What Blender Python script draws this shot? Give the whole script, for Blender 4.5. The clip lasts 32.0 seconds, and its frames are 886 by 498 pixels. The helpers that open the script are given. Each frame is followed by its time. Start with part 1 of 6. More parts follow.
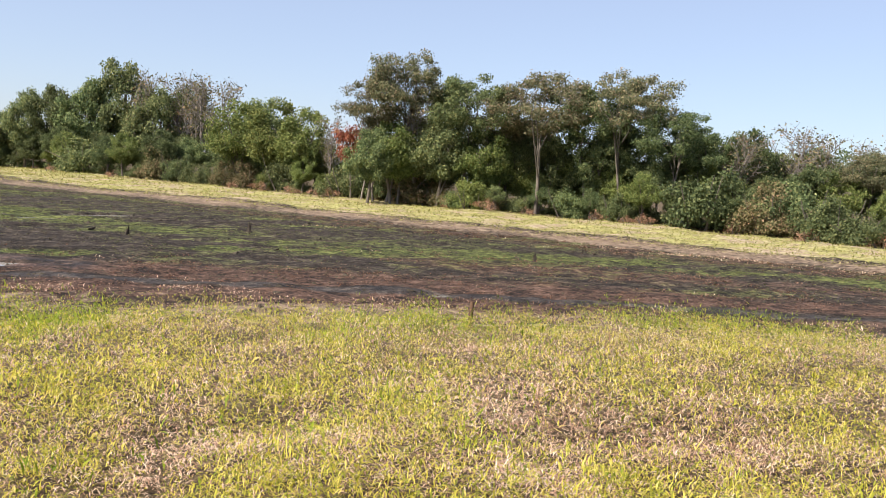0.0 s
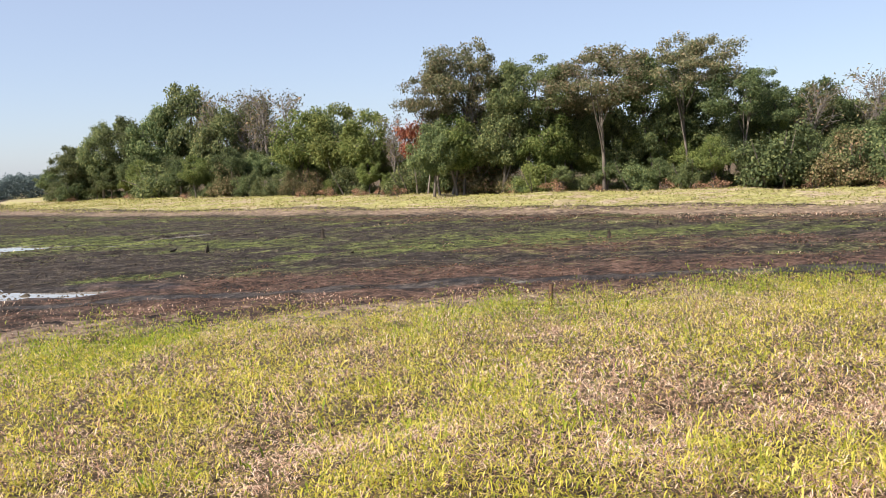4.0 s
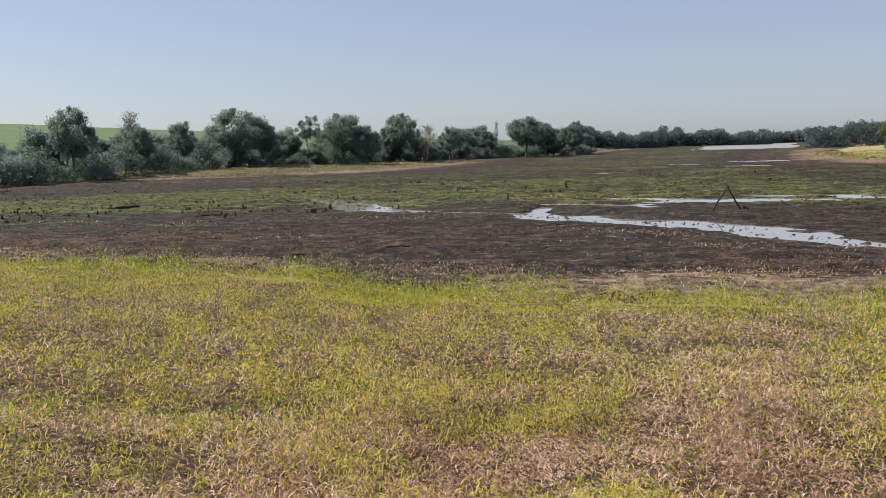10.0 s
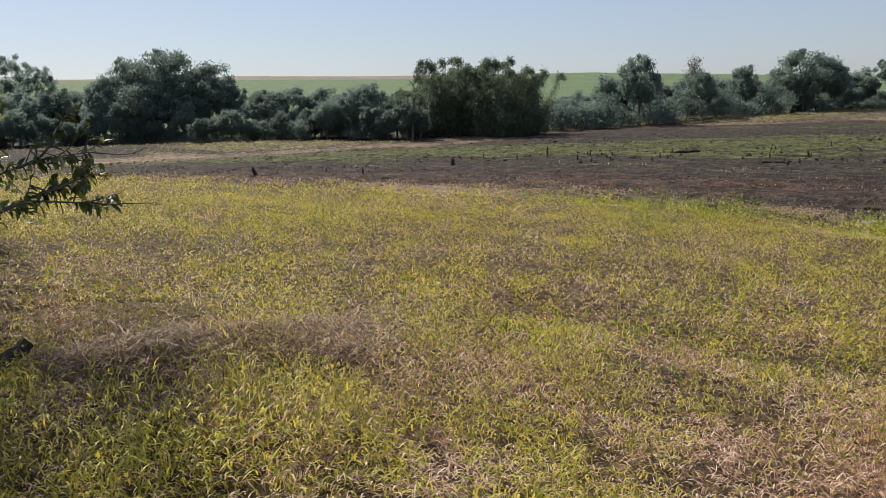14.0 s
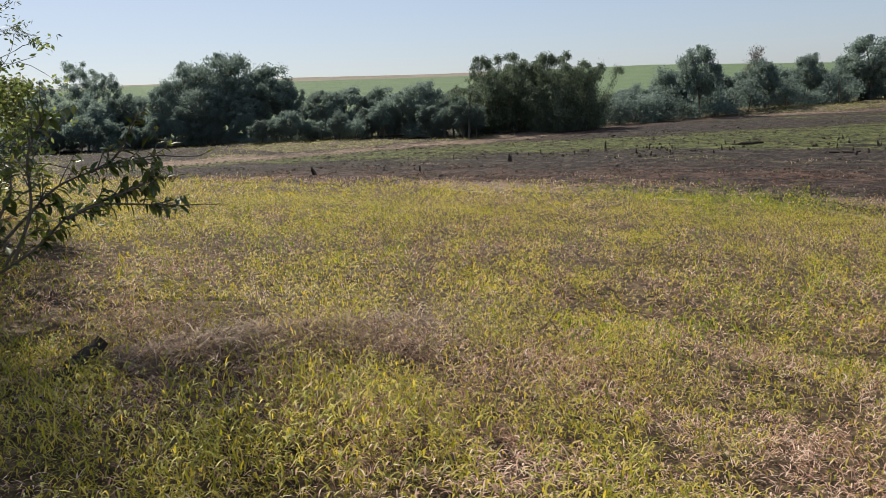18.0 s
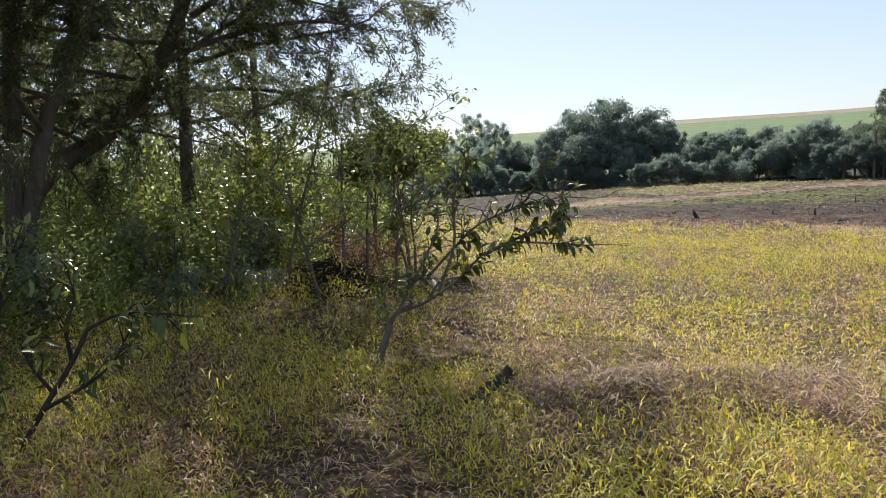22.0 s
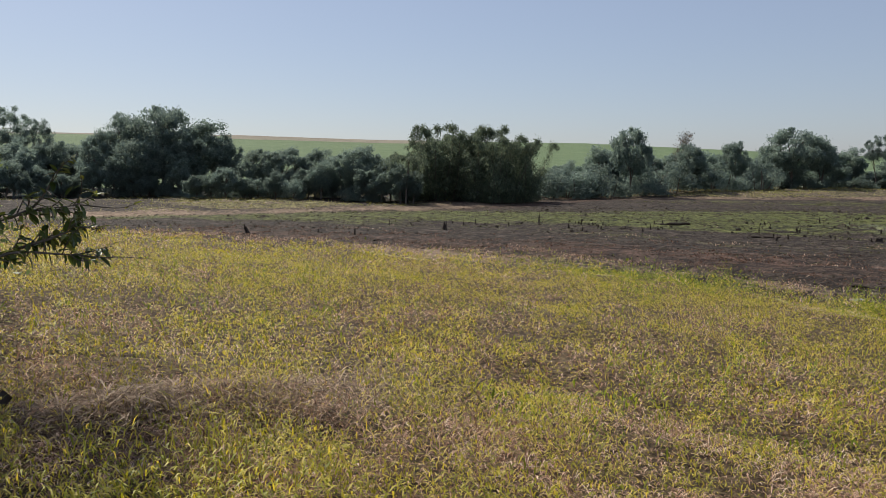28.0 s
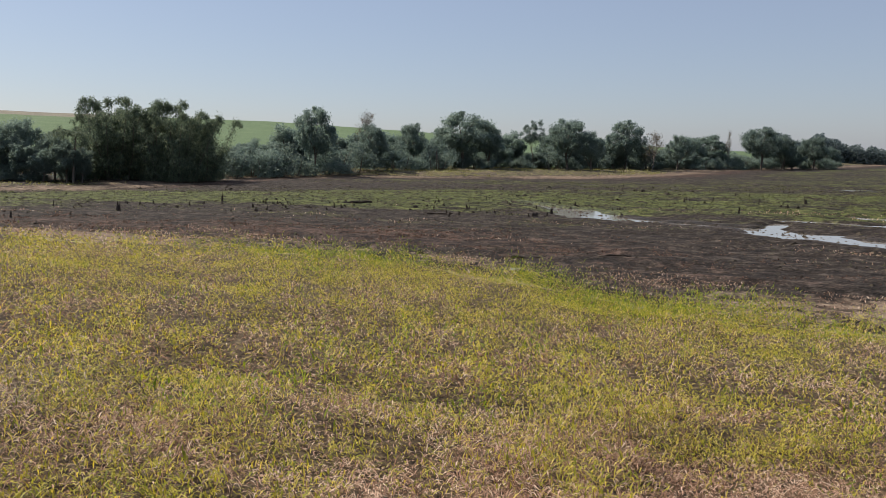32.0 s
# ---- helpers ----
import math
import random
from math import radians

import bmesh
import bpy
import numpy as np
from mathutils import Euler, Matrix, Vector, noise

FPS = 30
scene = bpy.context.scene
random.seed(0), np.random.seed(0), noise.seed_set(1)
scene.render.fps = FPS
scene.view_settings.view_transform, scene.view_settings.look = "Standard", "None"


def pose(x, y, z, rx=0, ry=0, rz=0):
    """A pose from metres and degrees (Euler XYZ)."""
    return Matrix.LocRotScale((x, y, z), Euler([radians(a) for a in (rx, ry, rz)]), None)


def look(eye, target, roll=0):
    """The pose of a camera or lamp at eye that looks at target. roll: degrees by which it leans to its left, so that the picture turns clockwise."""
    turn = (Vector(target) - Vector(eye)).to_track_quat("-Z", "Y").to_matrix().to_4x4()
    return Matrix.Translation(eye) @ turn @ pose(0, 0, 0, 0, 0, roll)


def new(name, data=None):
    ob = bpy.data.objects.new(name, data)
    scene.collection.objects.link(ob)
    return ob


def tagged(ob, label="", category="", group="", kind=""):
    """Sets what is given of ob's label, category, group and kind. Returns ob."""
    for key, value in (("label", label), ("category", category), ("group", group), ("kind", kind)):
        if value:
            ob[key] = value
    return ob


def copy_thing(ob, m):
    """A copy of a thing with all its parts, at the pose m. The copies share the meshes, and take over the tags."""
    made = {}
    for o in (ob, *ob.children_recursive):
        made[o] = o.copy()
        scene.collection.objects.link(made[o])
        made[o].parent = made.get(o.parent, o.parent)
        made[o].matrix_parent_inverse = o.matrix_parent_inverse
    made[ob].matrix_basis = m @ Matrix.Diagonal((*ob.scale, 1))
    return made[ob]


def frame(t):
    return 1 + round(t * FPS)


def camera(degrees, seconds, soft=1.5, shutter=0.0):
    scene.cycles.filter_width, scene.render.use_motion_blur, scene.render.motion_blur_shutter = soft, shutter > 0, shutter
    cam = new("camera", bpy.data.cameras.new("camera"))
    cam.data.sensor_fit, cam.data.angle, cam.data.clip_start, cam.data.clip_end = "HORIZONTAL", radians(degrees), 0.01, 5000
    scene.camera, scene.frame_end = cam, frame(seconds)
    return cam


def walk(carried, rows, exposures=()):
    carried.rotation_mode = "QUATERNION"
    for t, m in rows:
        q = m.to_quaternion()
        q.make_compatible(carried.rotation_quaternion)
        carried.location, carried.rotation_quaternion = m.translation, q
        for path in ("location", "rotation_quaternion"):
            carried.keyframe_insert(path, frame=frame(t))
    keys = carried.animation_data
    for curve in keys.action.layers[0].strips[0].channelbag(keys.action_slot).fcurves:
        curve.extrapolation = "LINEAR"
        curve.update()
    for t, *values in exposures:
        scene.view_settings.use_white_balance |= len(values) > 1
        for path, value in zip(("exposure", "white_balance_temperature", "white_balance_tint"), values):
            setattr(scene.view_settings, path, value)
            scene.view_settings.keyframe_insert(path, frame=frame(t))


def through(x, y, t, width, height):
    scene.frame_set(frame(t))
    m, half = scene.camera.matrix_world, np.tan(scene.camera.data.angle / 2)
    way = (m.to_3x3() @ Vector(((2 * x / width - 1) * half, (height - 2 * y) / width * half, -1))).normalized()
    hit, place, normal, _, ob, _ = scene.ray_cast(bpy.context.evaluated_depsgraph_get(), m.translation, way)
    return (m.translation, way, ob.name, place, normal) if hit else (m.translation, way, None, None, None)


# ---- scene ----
cam = camera(55.14, 32.0, 0.5)
PATH = [
    (0, (0.308, 0.376, 3.600), (6.626, 8.089, 2.827), 4.29),
    (0.5, (0.363, 0.324, 3.600), (7.806, 6.965, 2.895), 3.25),
    (1, (0.395, 0.285, 3.600), (8.486, 6.125, 2.951), 3.17),
    (1.5, (0.417, 0.251, 3.600), (8.971, 5.396, 3.006), 3.45),
    (2, (0.428, 0.231, 3.600), (9.214, 4.972, 3.027), 3.35),
    (2.5, (0.423, 0.241, 3.600), (9.099, 5.175, 2.985), 1.70),
    (3, (0.375, 0.310, 3.600), (8.067, 6.655, 2.840), -0.65),
    (3.5, (0.335, 0.353, 3.600), (7.188, 7.589, 2.775), -1.31),
    (4, (0.275, 0.401, 3.600), (5.909, 8.612, 2.687), -2.08),
    (4.5, (0.190, 0.448, 3.600), (4.073, 9.616, 2.663), -2.70),
    (6.5, (-0.051, 0.484, 3.600), (-1.085, 10.364, 2.458), -1.79),
    (7, (-0.073, 0.481, 3.600), (-1.568, 10.306, 2.484), -2.04),
    (7.5, (-0.073, 0.481, 3.600), (-1.568, 10.307, 2.493), -1.96),
    (8, (-0.059, 0.483, 3.600), (-1.267, 10.346, 2.475), -1.84),
    (8.5, (-0.054, 0.484, 3.600), (-1.165, 10.352, 2.425), -1.68),
    (9, (-0.053, 0.484, 3.600), (-1.136, 10.353, 2.403), -1.54),
    (9.5, (-0.091, 0.478, 3.600), (-1.949, 10.231, 2.405), -1.54),
    (10, (-0.150, 0.463, 3.600), (-3.207, 9.907, 2.390), -1.62),
    (10.5, (-0.230, 0.429, 3.600), (-4.915, 9.171, 2.326), -1.97),
    (11, (-0.302, 0.382, 3.600), (-6.445, 8.160, 2.274), -2.17),
    (11.5, (-0.350, 0.338, 3.600), (-7.476, 7.211, 2.191), -1.82),
    (12, (-0.366, 0.321, 3.600), (-7.800, 6.849, 2.145), -1.65),
    (12.5, (-0.371, 0.315, 3.600), (-7.911, 6.709, 2.096), -1.76),
    (13, (-0.382, 0.301, 3.600), (-8.147, 6.408, 2.046), -1.90),
    (13.5, (-0.395, 0.285, 3.600), (-8.404, 6.058, 2.011), -2.15),
    (15.5, (-0.385, 0.298, 3.600), (-8.157, 6.312, 1.749), -2.04),
    (16, (-0.370, 0.316, 3.600), (-7.843, 6.684, 1.700), -1.54),
    (16.5, (-0.365, 0.322, 3.600), (-7.730, 6.814, 1.699), -1.42),
    (17, (-0.375, 0.310, 3.600), (-7.947, 6.575, 1.750), -1.73),
    (17.5, (-0.387, 0.295, 3.600), (-8.221, 6.272, 1.896), -2.40),
    (18, (-0.414, 0.256, 3.600), (-8.799, 5.457, 1.975), -3.55),
    (18.5, (-0.440, 0.207, 3.600), (-9.379, 4.418, 2.060), -4.22),
    (19, (-0.459, 0.162, 3.600), (-9.786, 3.449, 2.117), -3.76),
    (19.5, (-0.466, 0.139, 3.600), (-9.950, 2.970, 2.170), -3.93),
    (20, (-0.468, 0.134, 3.600), (-10.009, 2.859, 2.359), -3.59),
    (20.5, (-0.471, 0.122, 3.600), (-10.091, 2.608, 2.469), -3.82),
    (21, (-0.477, 0.098, 3.600), (-10.227, 2.099, 2.639), -4.04),
    (21.5, (-0.479, 0.083, 3.600), (-10.294, 1.784, 2.721), -4.21),
    (22, (-0.483, 0.059, 3.600), (-10.376, 1.271, 2.786), -4.58),
    (22.5, (-0.484, 0.047, 3.600), (-10.407, 1.004, 2.809), -4.52),
    (23, (-0.484, 0.046, 3.600), (-10.409, 0.979, 2.810), -4.12),
    (23.5, (-0.484, 0.048, 3.600), (-10.405, 1.034, 2.816), -3.52),
    (24, (-0.484, 0.052, 3.600), (-10.396, 1.124, 2.831), -3.37),
    (24.5, (-0.480, 0.080, 3.600), (-10.313, 1.720, 2.817), -2.92),
    (25, (-0.468, 0.133, 3.600), (-10.056, 2.857, 2.790), -1.88),
    (25.5, (-0.445, 0.196, 3.600), (-9.570, 4.204, 2.780), -1.27),
    (27.5, (-0.401, 0.276, 3.600), (-8.607, 5.930, 2.770), -0.48),
    (28, (-0.391, 0.289, 3.600), (-8.399, 6.214, 2.722), -0.28),
    (28.5, (-0.385, 0.298, 3.600), (-8.254, 6.386, 2.596), -0.23),
    (29, (-0.381, 0.303, 3.600), (-8.153, 6.498, 2.502), -0.32),
    (29.5, (-0.378, 0.306, 3.600), (-8.100, 6.556, 2.452), -0.33),
    (30, (-0.363, 0.324, 3.600), (-7.773, 6.935, 2.426), -0.24),
    (30.5, (-0.329, 0.359, 3.600), (-7.036, 7.684, 2.435), -0.26),
    (31, (-0.302, 0.381, 3.600), (-6.473, 8.164, 2.438), -0.42),
    (31.5, (-0.286, 0.394, 3.600), (-6.122, 8.433, 2.451), -0.17),
    (32, (-0.262, 0.410, 3.600), (-5.613, 8.783, 2.476), 0.35),
]
walk(cam, [(t, look(eye, target, roll)) for t, eye, target, roll in PATH],
     [(0, 0.90), (4.5, 0.84), (6.5, 0.46), (9.5, 0.4), (11, 0.28), (13.5, 0.22), (16, 0.38), (17.5, 0.26), (20, 0.5), (22.5, 0.76), (24.5, 0.58), (25.5, 0.36), (27.5, 0.1), (32, 0.18)])

# ---- sky and sun ----
SUN_YAW, SUN_EL = 90.0, 44.0      # degrees left of +y, and above the horizon
SUN_DIR = Vector((-math.sin(radians(SUN_YAW)) * math.cos(radians(SUN_EL)),
                  math.cos(radians(SUN_YAW)) * math.cos(radians(SUN_EL)), math.sin(radians(SUN_EL))))
world = bpy.data.worlds.new("sky")
scene.world = world
world.use_nodes = True
wn = world.node_tree.nodes
sky = wn.new("ShaderNodeTexSky")
sky.sky_type = "NISHITA"
sky.sun_disc = False
sky.sun_elevation = radians(SUN_EL)
sky.sun_rotation = radians(-SUN_YAW)
sky.air_density, sky.dust_density, sky.ozone_density = 1.0, 1.2, 3.2
sky.altitude = 500
wn["Background"].inputs["Strength"].default_value = 0.092
haze = wn.new("ShaderNodeMix")          # dry-season haze: an even pale veil over the whole sky
haze.data_type = "RGBA"
haze.inputs[0].default_value = 0.46
haze.inputs[7].default_value = (4.0, 4.25, 5.45, 1)
world.node_tree.links.new(sky.outputs[0], haze.inputs[6])
world.node_tree.links.new(haze.outputs[2], wn["Background"].inputs["Color"])
sun = new("sun", bpy.data.lights.new("sun", "SUN"))
sun.data.energy, sun.data.angle, sun.data.color = 5.0, radians(0.6), (1.0, 0.925, 0.80)
sun.matrix_world = look(SUN_DIR * 300, (0, 0, 0))


# ---- materials ----
def material(name):
    m = bpy.data.materials.new(name)
    m.use_nodes = True
    nt = m.node_tree
    nt.nodes.clear()
    out = nt.nodes.new("ShaderNodeOutputMaterial")
    return m, nt, out


def node(nt, kind, **sets):
    n = nt.nodes.new(kind)
    for k, v in sets.items():
        n.inputs[k.replace("_", " ")].default_value = v
    return n


def ramp(nt, source, stops):
    r = nt.nodes.new("ShaderNodeValToRGB")
    while len(r.color_ramp.elements) < len(stops):
        r.color_ramp.elements.new(0.5)
    for e, (p, c) in zip(r.color_ramp.elements, stops):
        e.position, e.color = p, (*c, 1)
    nt.links.new(source, r.inputs["Fac"])
    return r


def mixc(nt, fac, a, b):
    m = nt.nodes.new("ShaderNodeMix")
    m.data_type = "RGBA"
    for sock, v in ((m.inputs[0], fac), (m.inputs[6], a), (m.inputs[7], b)):
        if isinstance(v, (tuple, float, int)):
            sock.default_value = (*v, 1) if isinstance(v, tuple) else v
        else:
            nt.links.new(v, sock)
    return m.outputs[2]


def mathn(nt, op, a, b=0.0, clamp=False):
    m = nt.nodes.new("ShaderNodeMath")
    m.operation, m.use_clamp = op, clamp
    for sock, v in zip(m.inputs, (a, b)):
        if isinstance(v, (float, int)):
            sock.default_value = v
        else:
            nt.links.new(v, sock)
    return m.outputs[0]


def noise_tex(nt, scale, detail=4.0, rough=0.55, stretch=None, distort=0.0):
    g = nt.nodes.new("ShaderNodeTexCoord")
    src = g.outputs["Object"]
    if stretch:
        mp = nt.nodes.new("ShaderNodeMapping")
        mp.inputs["Scale"].default_value = stretch
        nt.links.new(src, mp.inputs["Vector"])
        src = mp.outputs[0]
    n = node(nt, "ShaderNodeTexNoise", Scale=scale, Detail=detail, Roughness=rough, Distortion=distort)
    nt.links.new(src, n.inputs["Vector"])
    return n.outputs["Fac"]


def leaf_material(name, stops, translucent=0.35, rough=0.5, gloss=0.25, by_object=0.0, single=False, through=None):
    """Thin leaf: each one takes its own shade from the stops; light also comes through it."""
    m, nt, out = material(name)
    geo = nt.nodes.new("ShaderNodeNewGeometry")
    shade = nt.nodes.new("ShaderNodeObjectInfo").outputs["Random"] if single else geo.outputs["Random Per Island"]
    col = ramp(nt, shade, stops).outputs[0]
    if by_object:
        info = nt.nodes.new("ShaderNodeObjectInfo")
        hsv = node(nt, "ShaderNodeHueSaturation")
        h = mathn(nt, "ADD", mathn(nt, "MULTIPLY", info.outputs["Random"], 0.035 * by_object), 0.5 - 0.022 * by_object)
        nt.links.new(h, hsv.inputs["Hue"])
        inv = mathn(nt, "FRACT", mathn(nt, "MULTIPLY", info.outputs["Random"], 7.31))
        nt.links.new(mathn(nt, "ADD", mathn(nt, "MULTIPLY", inv, 0.6 * by_object), 1.0 - 0.3 * by_object), hsv.inputs["Value"])
        nt.links.new(col, hsv.inputs["Color"])
        col = hsv.outputs[0]
    p = node(nt, "ShaderNodeBsdfPrincipled", Roughness=rough)
    p.inputs["Specular IOR Level"].default_value = gloss
    nt.links.new(col, p.inputs["Base Color"])
    tr = nt.nodes.new("ShaderNodeBsdfTranslucent")
    if through:          # light that has passed the blade comes out warmer than what it reflects
        warm = nt.nodes.new("ShaderNodeMix")
        warm.data_type, warm.blend_type = "RGBA", "MULTIPLY"
        warm.inputs[0].default_value = 1.0
        warm.inputs[7].default_value = (*through, 1)
        nt.links.new(col, warm.inputs[6])
        nt.links.new(warm.outputs[2], tr.inputs["Color"])
    else:
        nt.links.new(col, tr.inputs["Color"])
    mx = nt.nodes.new("ShaderNodeMixShader")
    mx.inputs[0].default_value = translucent
    nt.links.new(p.outputs[0], mx.inputs[1])
    nt.links.new(tr.outputs[0], mx.inputs[2])
    nt.links.new(mx.outputs[0], out.inputs["Surface"])
    return m


def bark_material(name, dark, light, scale=6.0):
    m, nt, out = material(name)
    big = noise_tex(nt, scale * 0.25, 3)
    fine = noise_tex(nt, scale, 6, 0.65, (1, 1, 0.25))
    col = ramp(nt, mathn(nt, "ADD", mathn(nt, "MULTIPLY", big, 0.4), mathn(nt, "MULTIPLY", fine, 0.6)),
               [(0.3, dark), (0.7, light)])
    p = node(nt, "ShaderNodeBsdfPrincipled", Roughness=0.9)
    p.inputs["Specular IOR Level"].default_value = 0.15
    b = node(nt, "ShaderNodeBump", Strength=0.6, Distance=0.03)
    nt.links.new(fine, b.inputs["Height"])
    nt.links.new(col.outputs[0], p.inputs["Base Color"])
    nt.links.new(b.outputs[0], p.inputs["Normal"])
    nt.links.new(p.outputs[0], out.inputs["Surface"])
    return m


M_GRASS = leaf_material("green_grass_blade", [(0.0, (0.179, 0.212, 0.029)), (0.35, (0.399, 0.414, 0.056)), (0.7, (0.609, 0.542, 0.094)), (1.0, (0.798, 0.680, 0.221))], 0.46, 0.5, 0.2, through=(1.08, 0.92, 0.32))
M_LUSH = leaf_material("lush_grass_blade", [(0.0, (0.120, 0.180, 0.015)), (0.6, (0.271, 0.360, 0.030)), (1.0, (0.500, 0.520, 0.070))], 0.42, 0.5, 0.2, through=(1.0, 0.95, 0.5))
M_STRAW = leaf_material("dry_grass_blade", [(0.0, (0.14, 0.075, 0.045)), (0.3, (0.47, 0.285, 0.20)), (0.7, (0.76, 0.54, 0.41)), (1.0, (0.90, 0.76, 0.60))], 0.28, 0.7, 0.1, through=(1.0, 0.9, 0.7))
M_BROWN = leaf_material("brown_grass_blade", [(0.0, (0.13, 0.065, 0.04)), (0.5, (0.33, 0.185, 0.12)), (1.0, (0.56, 0.37, 0.25))], 0.25, 0.7, 0.1)
M_DEAD = leaf_material("dead_grass", [(0.0, (0.07, 0.045, 0.03)), (0.5, (0.21, 0.15, 0.105)), (0.9, (0.42, 0.32, 0.23)), (1.0, (0.62, 0.5, 0.36))], 0.15, 0.8, 0.15)
M_FAR_GRASS = leaf_material("bank_grass_blade", [(0.0, (0.18, 0.185, 0.05)), (0.5, (0.33, 0.32, 0.09)), (1.0, (0.50, 0.40, 0.22))], 0.3, 0.6, 0.2)
M_MUDGREEN = leaf_material("mud_plant_leaf", [(0.0, (0.055, 0.065, 0.022)), (0.6, (0.11, 0.12, 0.036)), (1.0, (0.20, 0.20, 0.07))], 0.2, 0.6, 0.2)
M_REDPLANT = leaf_material("red_brown_plant_leaf", [(0.0, (0.07, 0.035, 0.025)), (0.6, (0.16, 0.08, 0.052)), (1.0, (0.30, 0.20, 0.14))], 0.15, 0.7, 0.15)
# tree and light green leaves: brightened and greyed to make up for haze
M_LEAF = leaf_material("tree_leaf", [(0.0, (0.071, 0.098, 0.045)), (0.5, (0.137, 0.173, 0.075)), (0.9, (0.218, 0.245, 0.100)), (1.0, (0.328, 0.331, 0.138))], 0.42, 0.6, 0.15, 1.0)
M_LEAF_BRIGHT = leaf_material("light_green_leaf", [(0.0, (0.084, 0.118, 0.036)), (0.5, (0.162, 0.197, 0.060)), (1.0, (0.288, 0.305, 0.101))], 0.4, 0.6, 0.15, 0.6)
M_LEAF_OLIVE = leaf_material("olive_brown_leaf", [(0.0, (0.077, 0.081, 0.036)), (0.5, (0.147, 0.134, 0.062)), (0.85, (0.224, 0.175, 0.091)), (1.0, (0.350, 0.224, 0.140))], 0.25, 0.65, 0.12, 0.6)
# leaf colour paled and greyed: haze over the left shore is put into it
M_LEAF_HAZED = leaf_material("hazed_shore_leaf", [(0.0, (0.138, 0.188, 0.165)), (0.5, (0.200, 0.261, 0.227)), (1.0, (0.287, 0.349, 0.284))], 0.6, 0.65, 0.12, 0.5)
M_LEAF_RED = leaf_material("rust_red_leaf", [(0.0, (0.18, 0.055, 0.03)), (0.6, (0.34, 0.10, 0.06)), (1.0, (0.40, 0.20, 0.11))], 0.25, 0.5, 0.3)
M_LEAF_BIG = leaf_material("glossy_shrub_leaf", [(0.0, (0.042, 0.072, 0.016)), (0.5, (0.084, 0.121, 0.026)), (0.85, (0.159, 0.193, 0.034)), (1.0, (0.377, 0.385, 0.058))], 0.34, 0.36, 0.5)
M_ONE_LEAF = leaf_material("single_shrub_leaf", [(0.0, (0.042, 0.072, 0.016)), (0.5, (0.084, 0.121, 0.026)), (0.85, (0.159, 0.193, 0.034)), (1.0, (0.377, 0.385, 0.058))], 0.34, 0.36, 0.5, single=True)
# yellow-green leaves, with sunlit brightness put into the colour
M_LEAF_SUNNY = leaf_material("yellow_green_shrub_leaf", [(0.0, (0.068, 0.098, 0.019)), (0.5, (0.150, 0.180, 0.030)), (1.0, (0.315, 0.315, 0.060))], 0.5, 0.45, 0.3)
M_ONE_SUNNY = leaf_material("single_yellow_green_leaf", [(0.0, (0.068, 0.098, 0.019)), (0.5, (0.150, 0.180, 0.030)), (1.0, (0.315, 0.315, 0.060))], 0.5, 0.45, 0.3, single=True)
M_LEAF_FEATHER = leaf_material("feathery_leaf", [(0.0, (0.07, 0.09, 0.05)), (0.6, (0.13, 0.155, 0.08)), (1.0, (0.25, 0.27, 0.11))], 0.5, 0.5, 0.3)
# leaf colour raised to stand in for glare under the grove
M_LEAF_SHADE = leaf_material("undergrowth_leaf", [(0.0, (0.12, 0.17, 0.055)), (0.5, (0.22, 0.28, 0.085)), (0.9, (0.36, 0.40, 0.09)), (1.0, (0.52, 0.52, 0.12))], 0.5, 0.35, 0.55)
M_LEAF_BLUE = leaf_material("blue_green_undergrowth_leaf", [(0.0, (0.11, 0.15, 0.09)), (0.6, (0.20, 0.26, 0.15)), (1.0, (0.32, 0.38, 0.21))], 0.4, 0.35, 0.55)
M_LEAF_DENSE = leaf_material("dark_dense_leaf", [(0.0, (0.063, 0.091, 0.035)), (0.6, (0.119, 0.154, 0.059)), (1.0, (0.210, 0.238, 0.098))], 0.15, 0.5, 0.3)
# blue-grey base colour stands in for haze over the far woods
M_HAZED_FAR_LEAF = leaf_material("hazed_wood_leaf", [(0.0, (0.09, 0.12, 0.12)), (0.5, (0.13, 0.165, 0.165)), (1.0, (0.18, 0.21, 0.20))], 0.4, 0.8, 0.05)
# greyish leaf, its colour also brightened to make up for haze
M_LEAF_DRY = leaf_material("greyish_dry_season_leaf", [(0.0, (0.095, 0.105, 0.059)), (0.4, (0.154, 0.162, 0.087)), (0.8, (0.238, 0.217, 0.123)), (1.0, (0.350, 0.266, 0.168))], 0.42, 0.7, 0.1, 0.6)
# bamboo green lightened in its base colour, in place of haze
M_BAMBOO = leaf_material("bamboo_leaf", [(0.0, (0.096, 0.127, 0.090)), (0.6, (0.157, 0.203, 0.135)), (1.0, (0.280, 0.323, 0.195))], 0.4, 0.65, 0.12)
M_BARK = bark_material("grey_brown_bark", (0.06, 0.05, 0.042), (0.22, 0.185, 0.155))
M_PALE = bark_material("pale_bark", (0.07, 0.058, 0.048), (0.20, 0.17, 0.145))
M_TWIG = bark_material("dry_twig", (0.13, 0.11, 0.098), (0.29, 0.255, 0.23), 3.0)
M_STUMP = bark_material("rotten_wood", (0.018, 0.014, 0.011), (0.085, 0.068, 0.055), 12.0)
M_POST = bark_material("weathered_post_wood", (0.06, 0.035, 0.022), (0.20, 0.12, 0.08), 14.0)


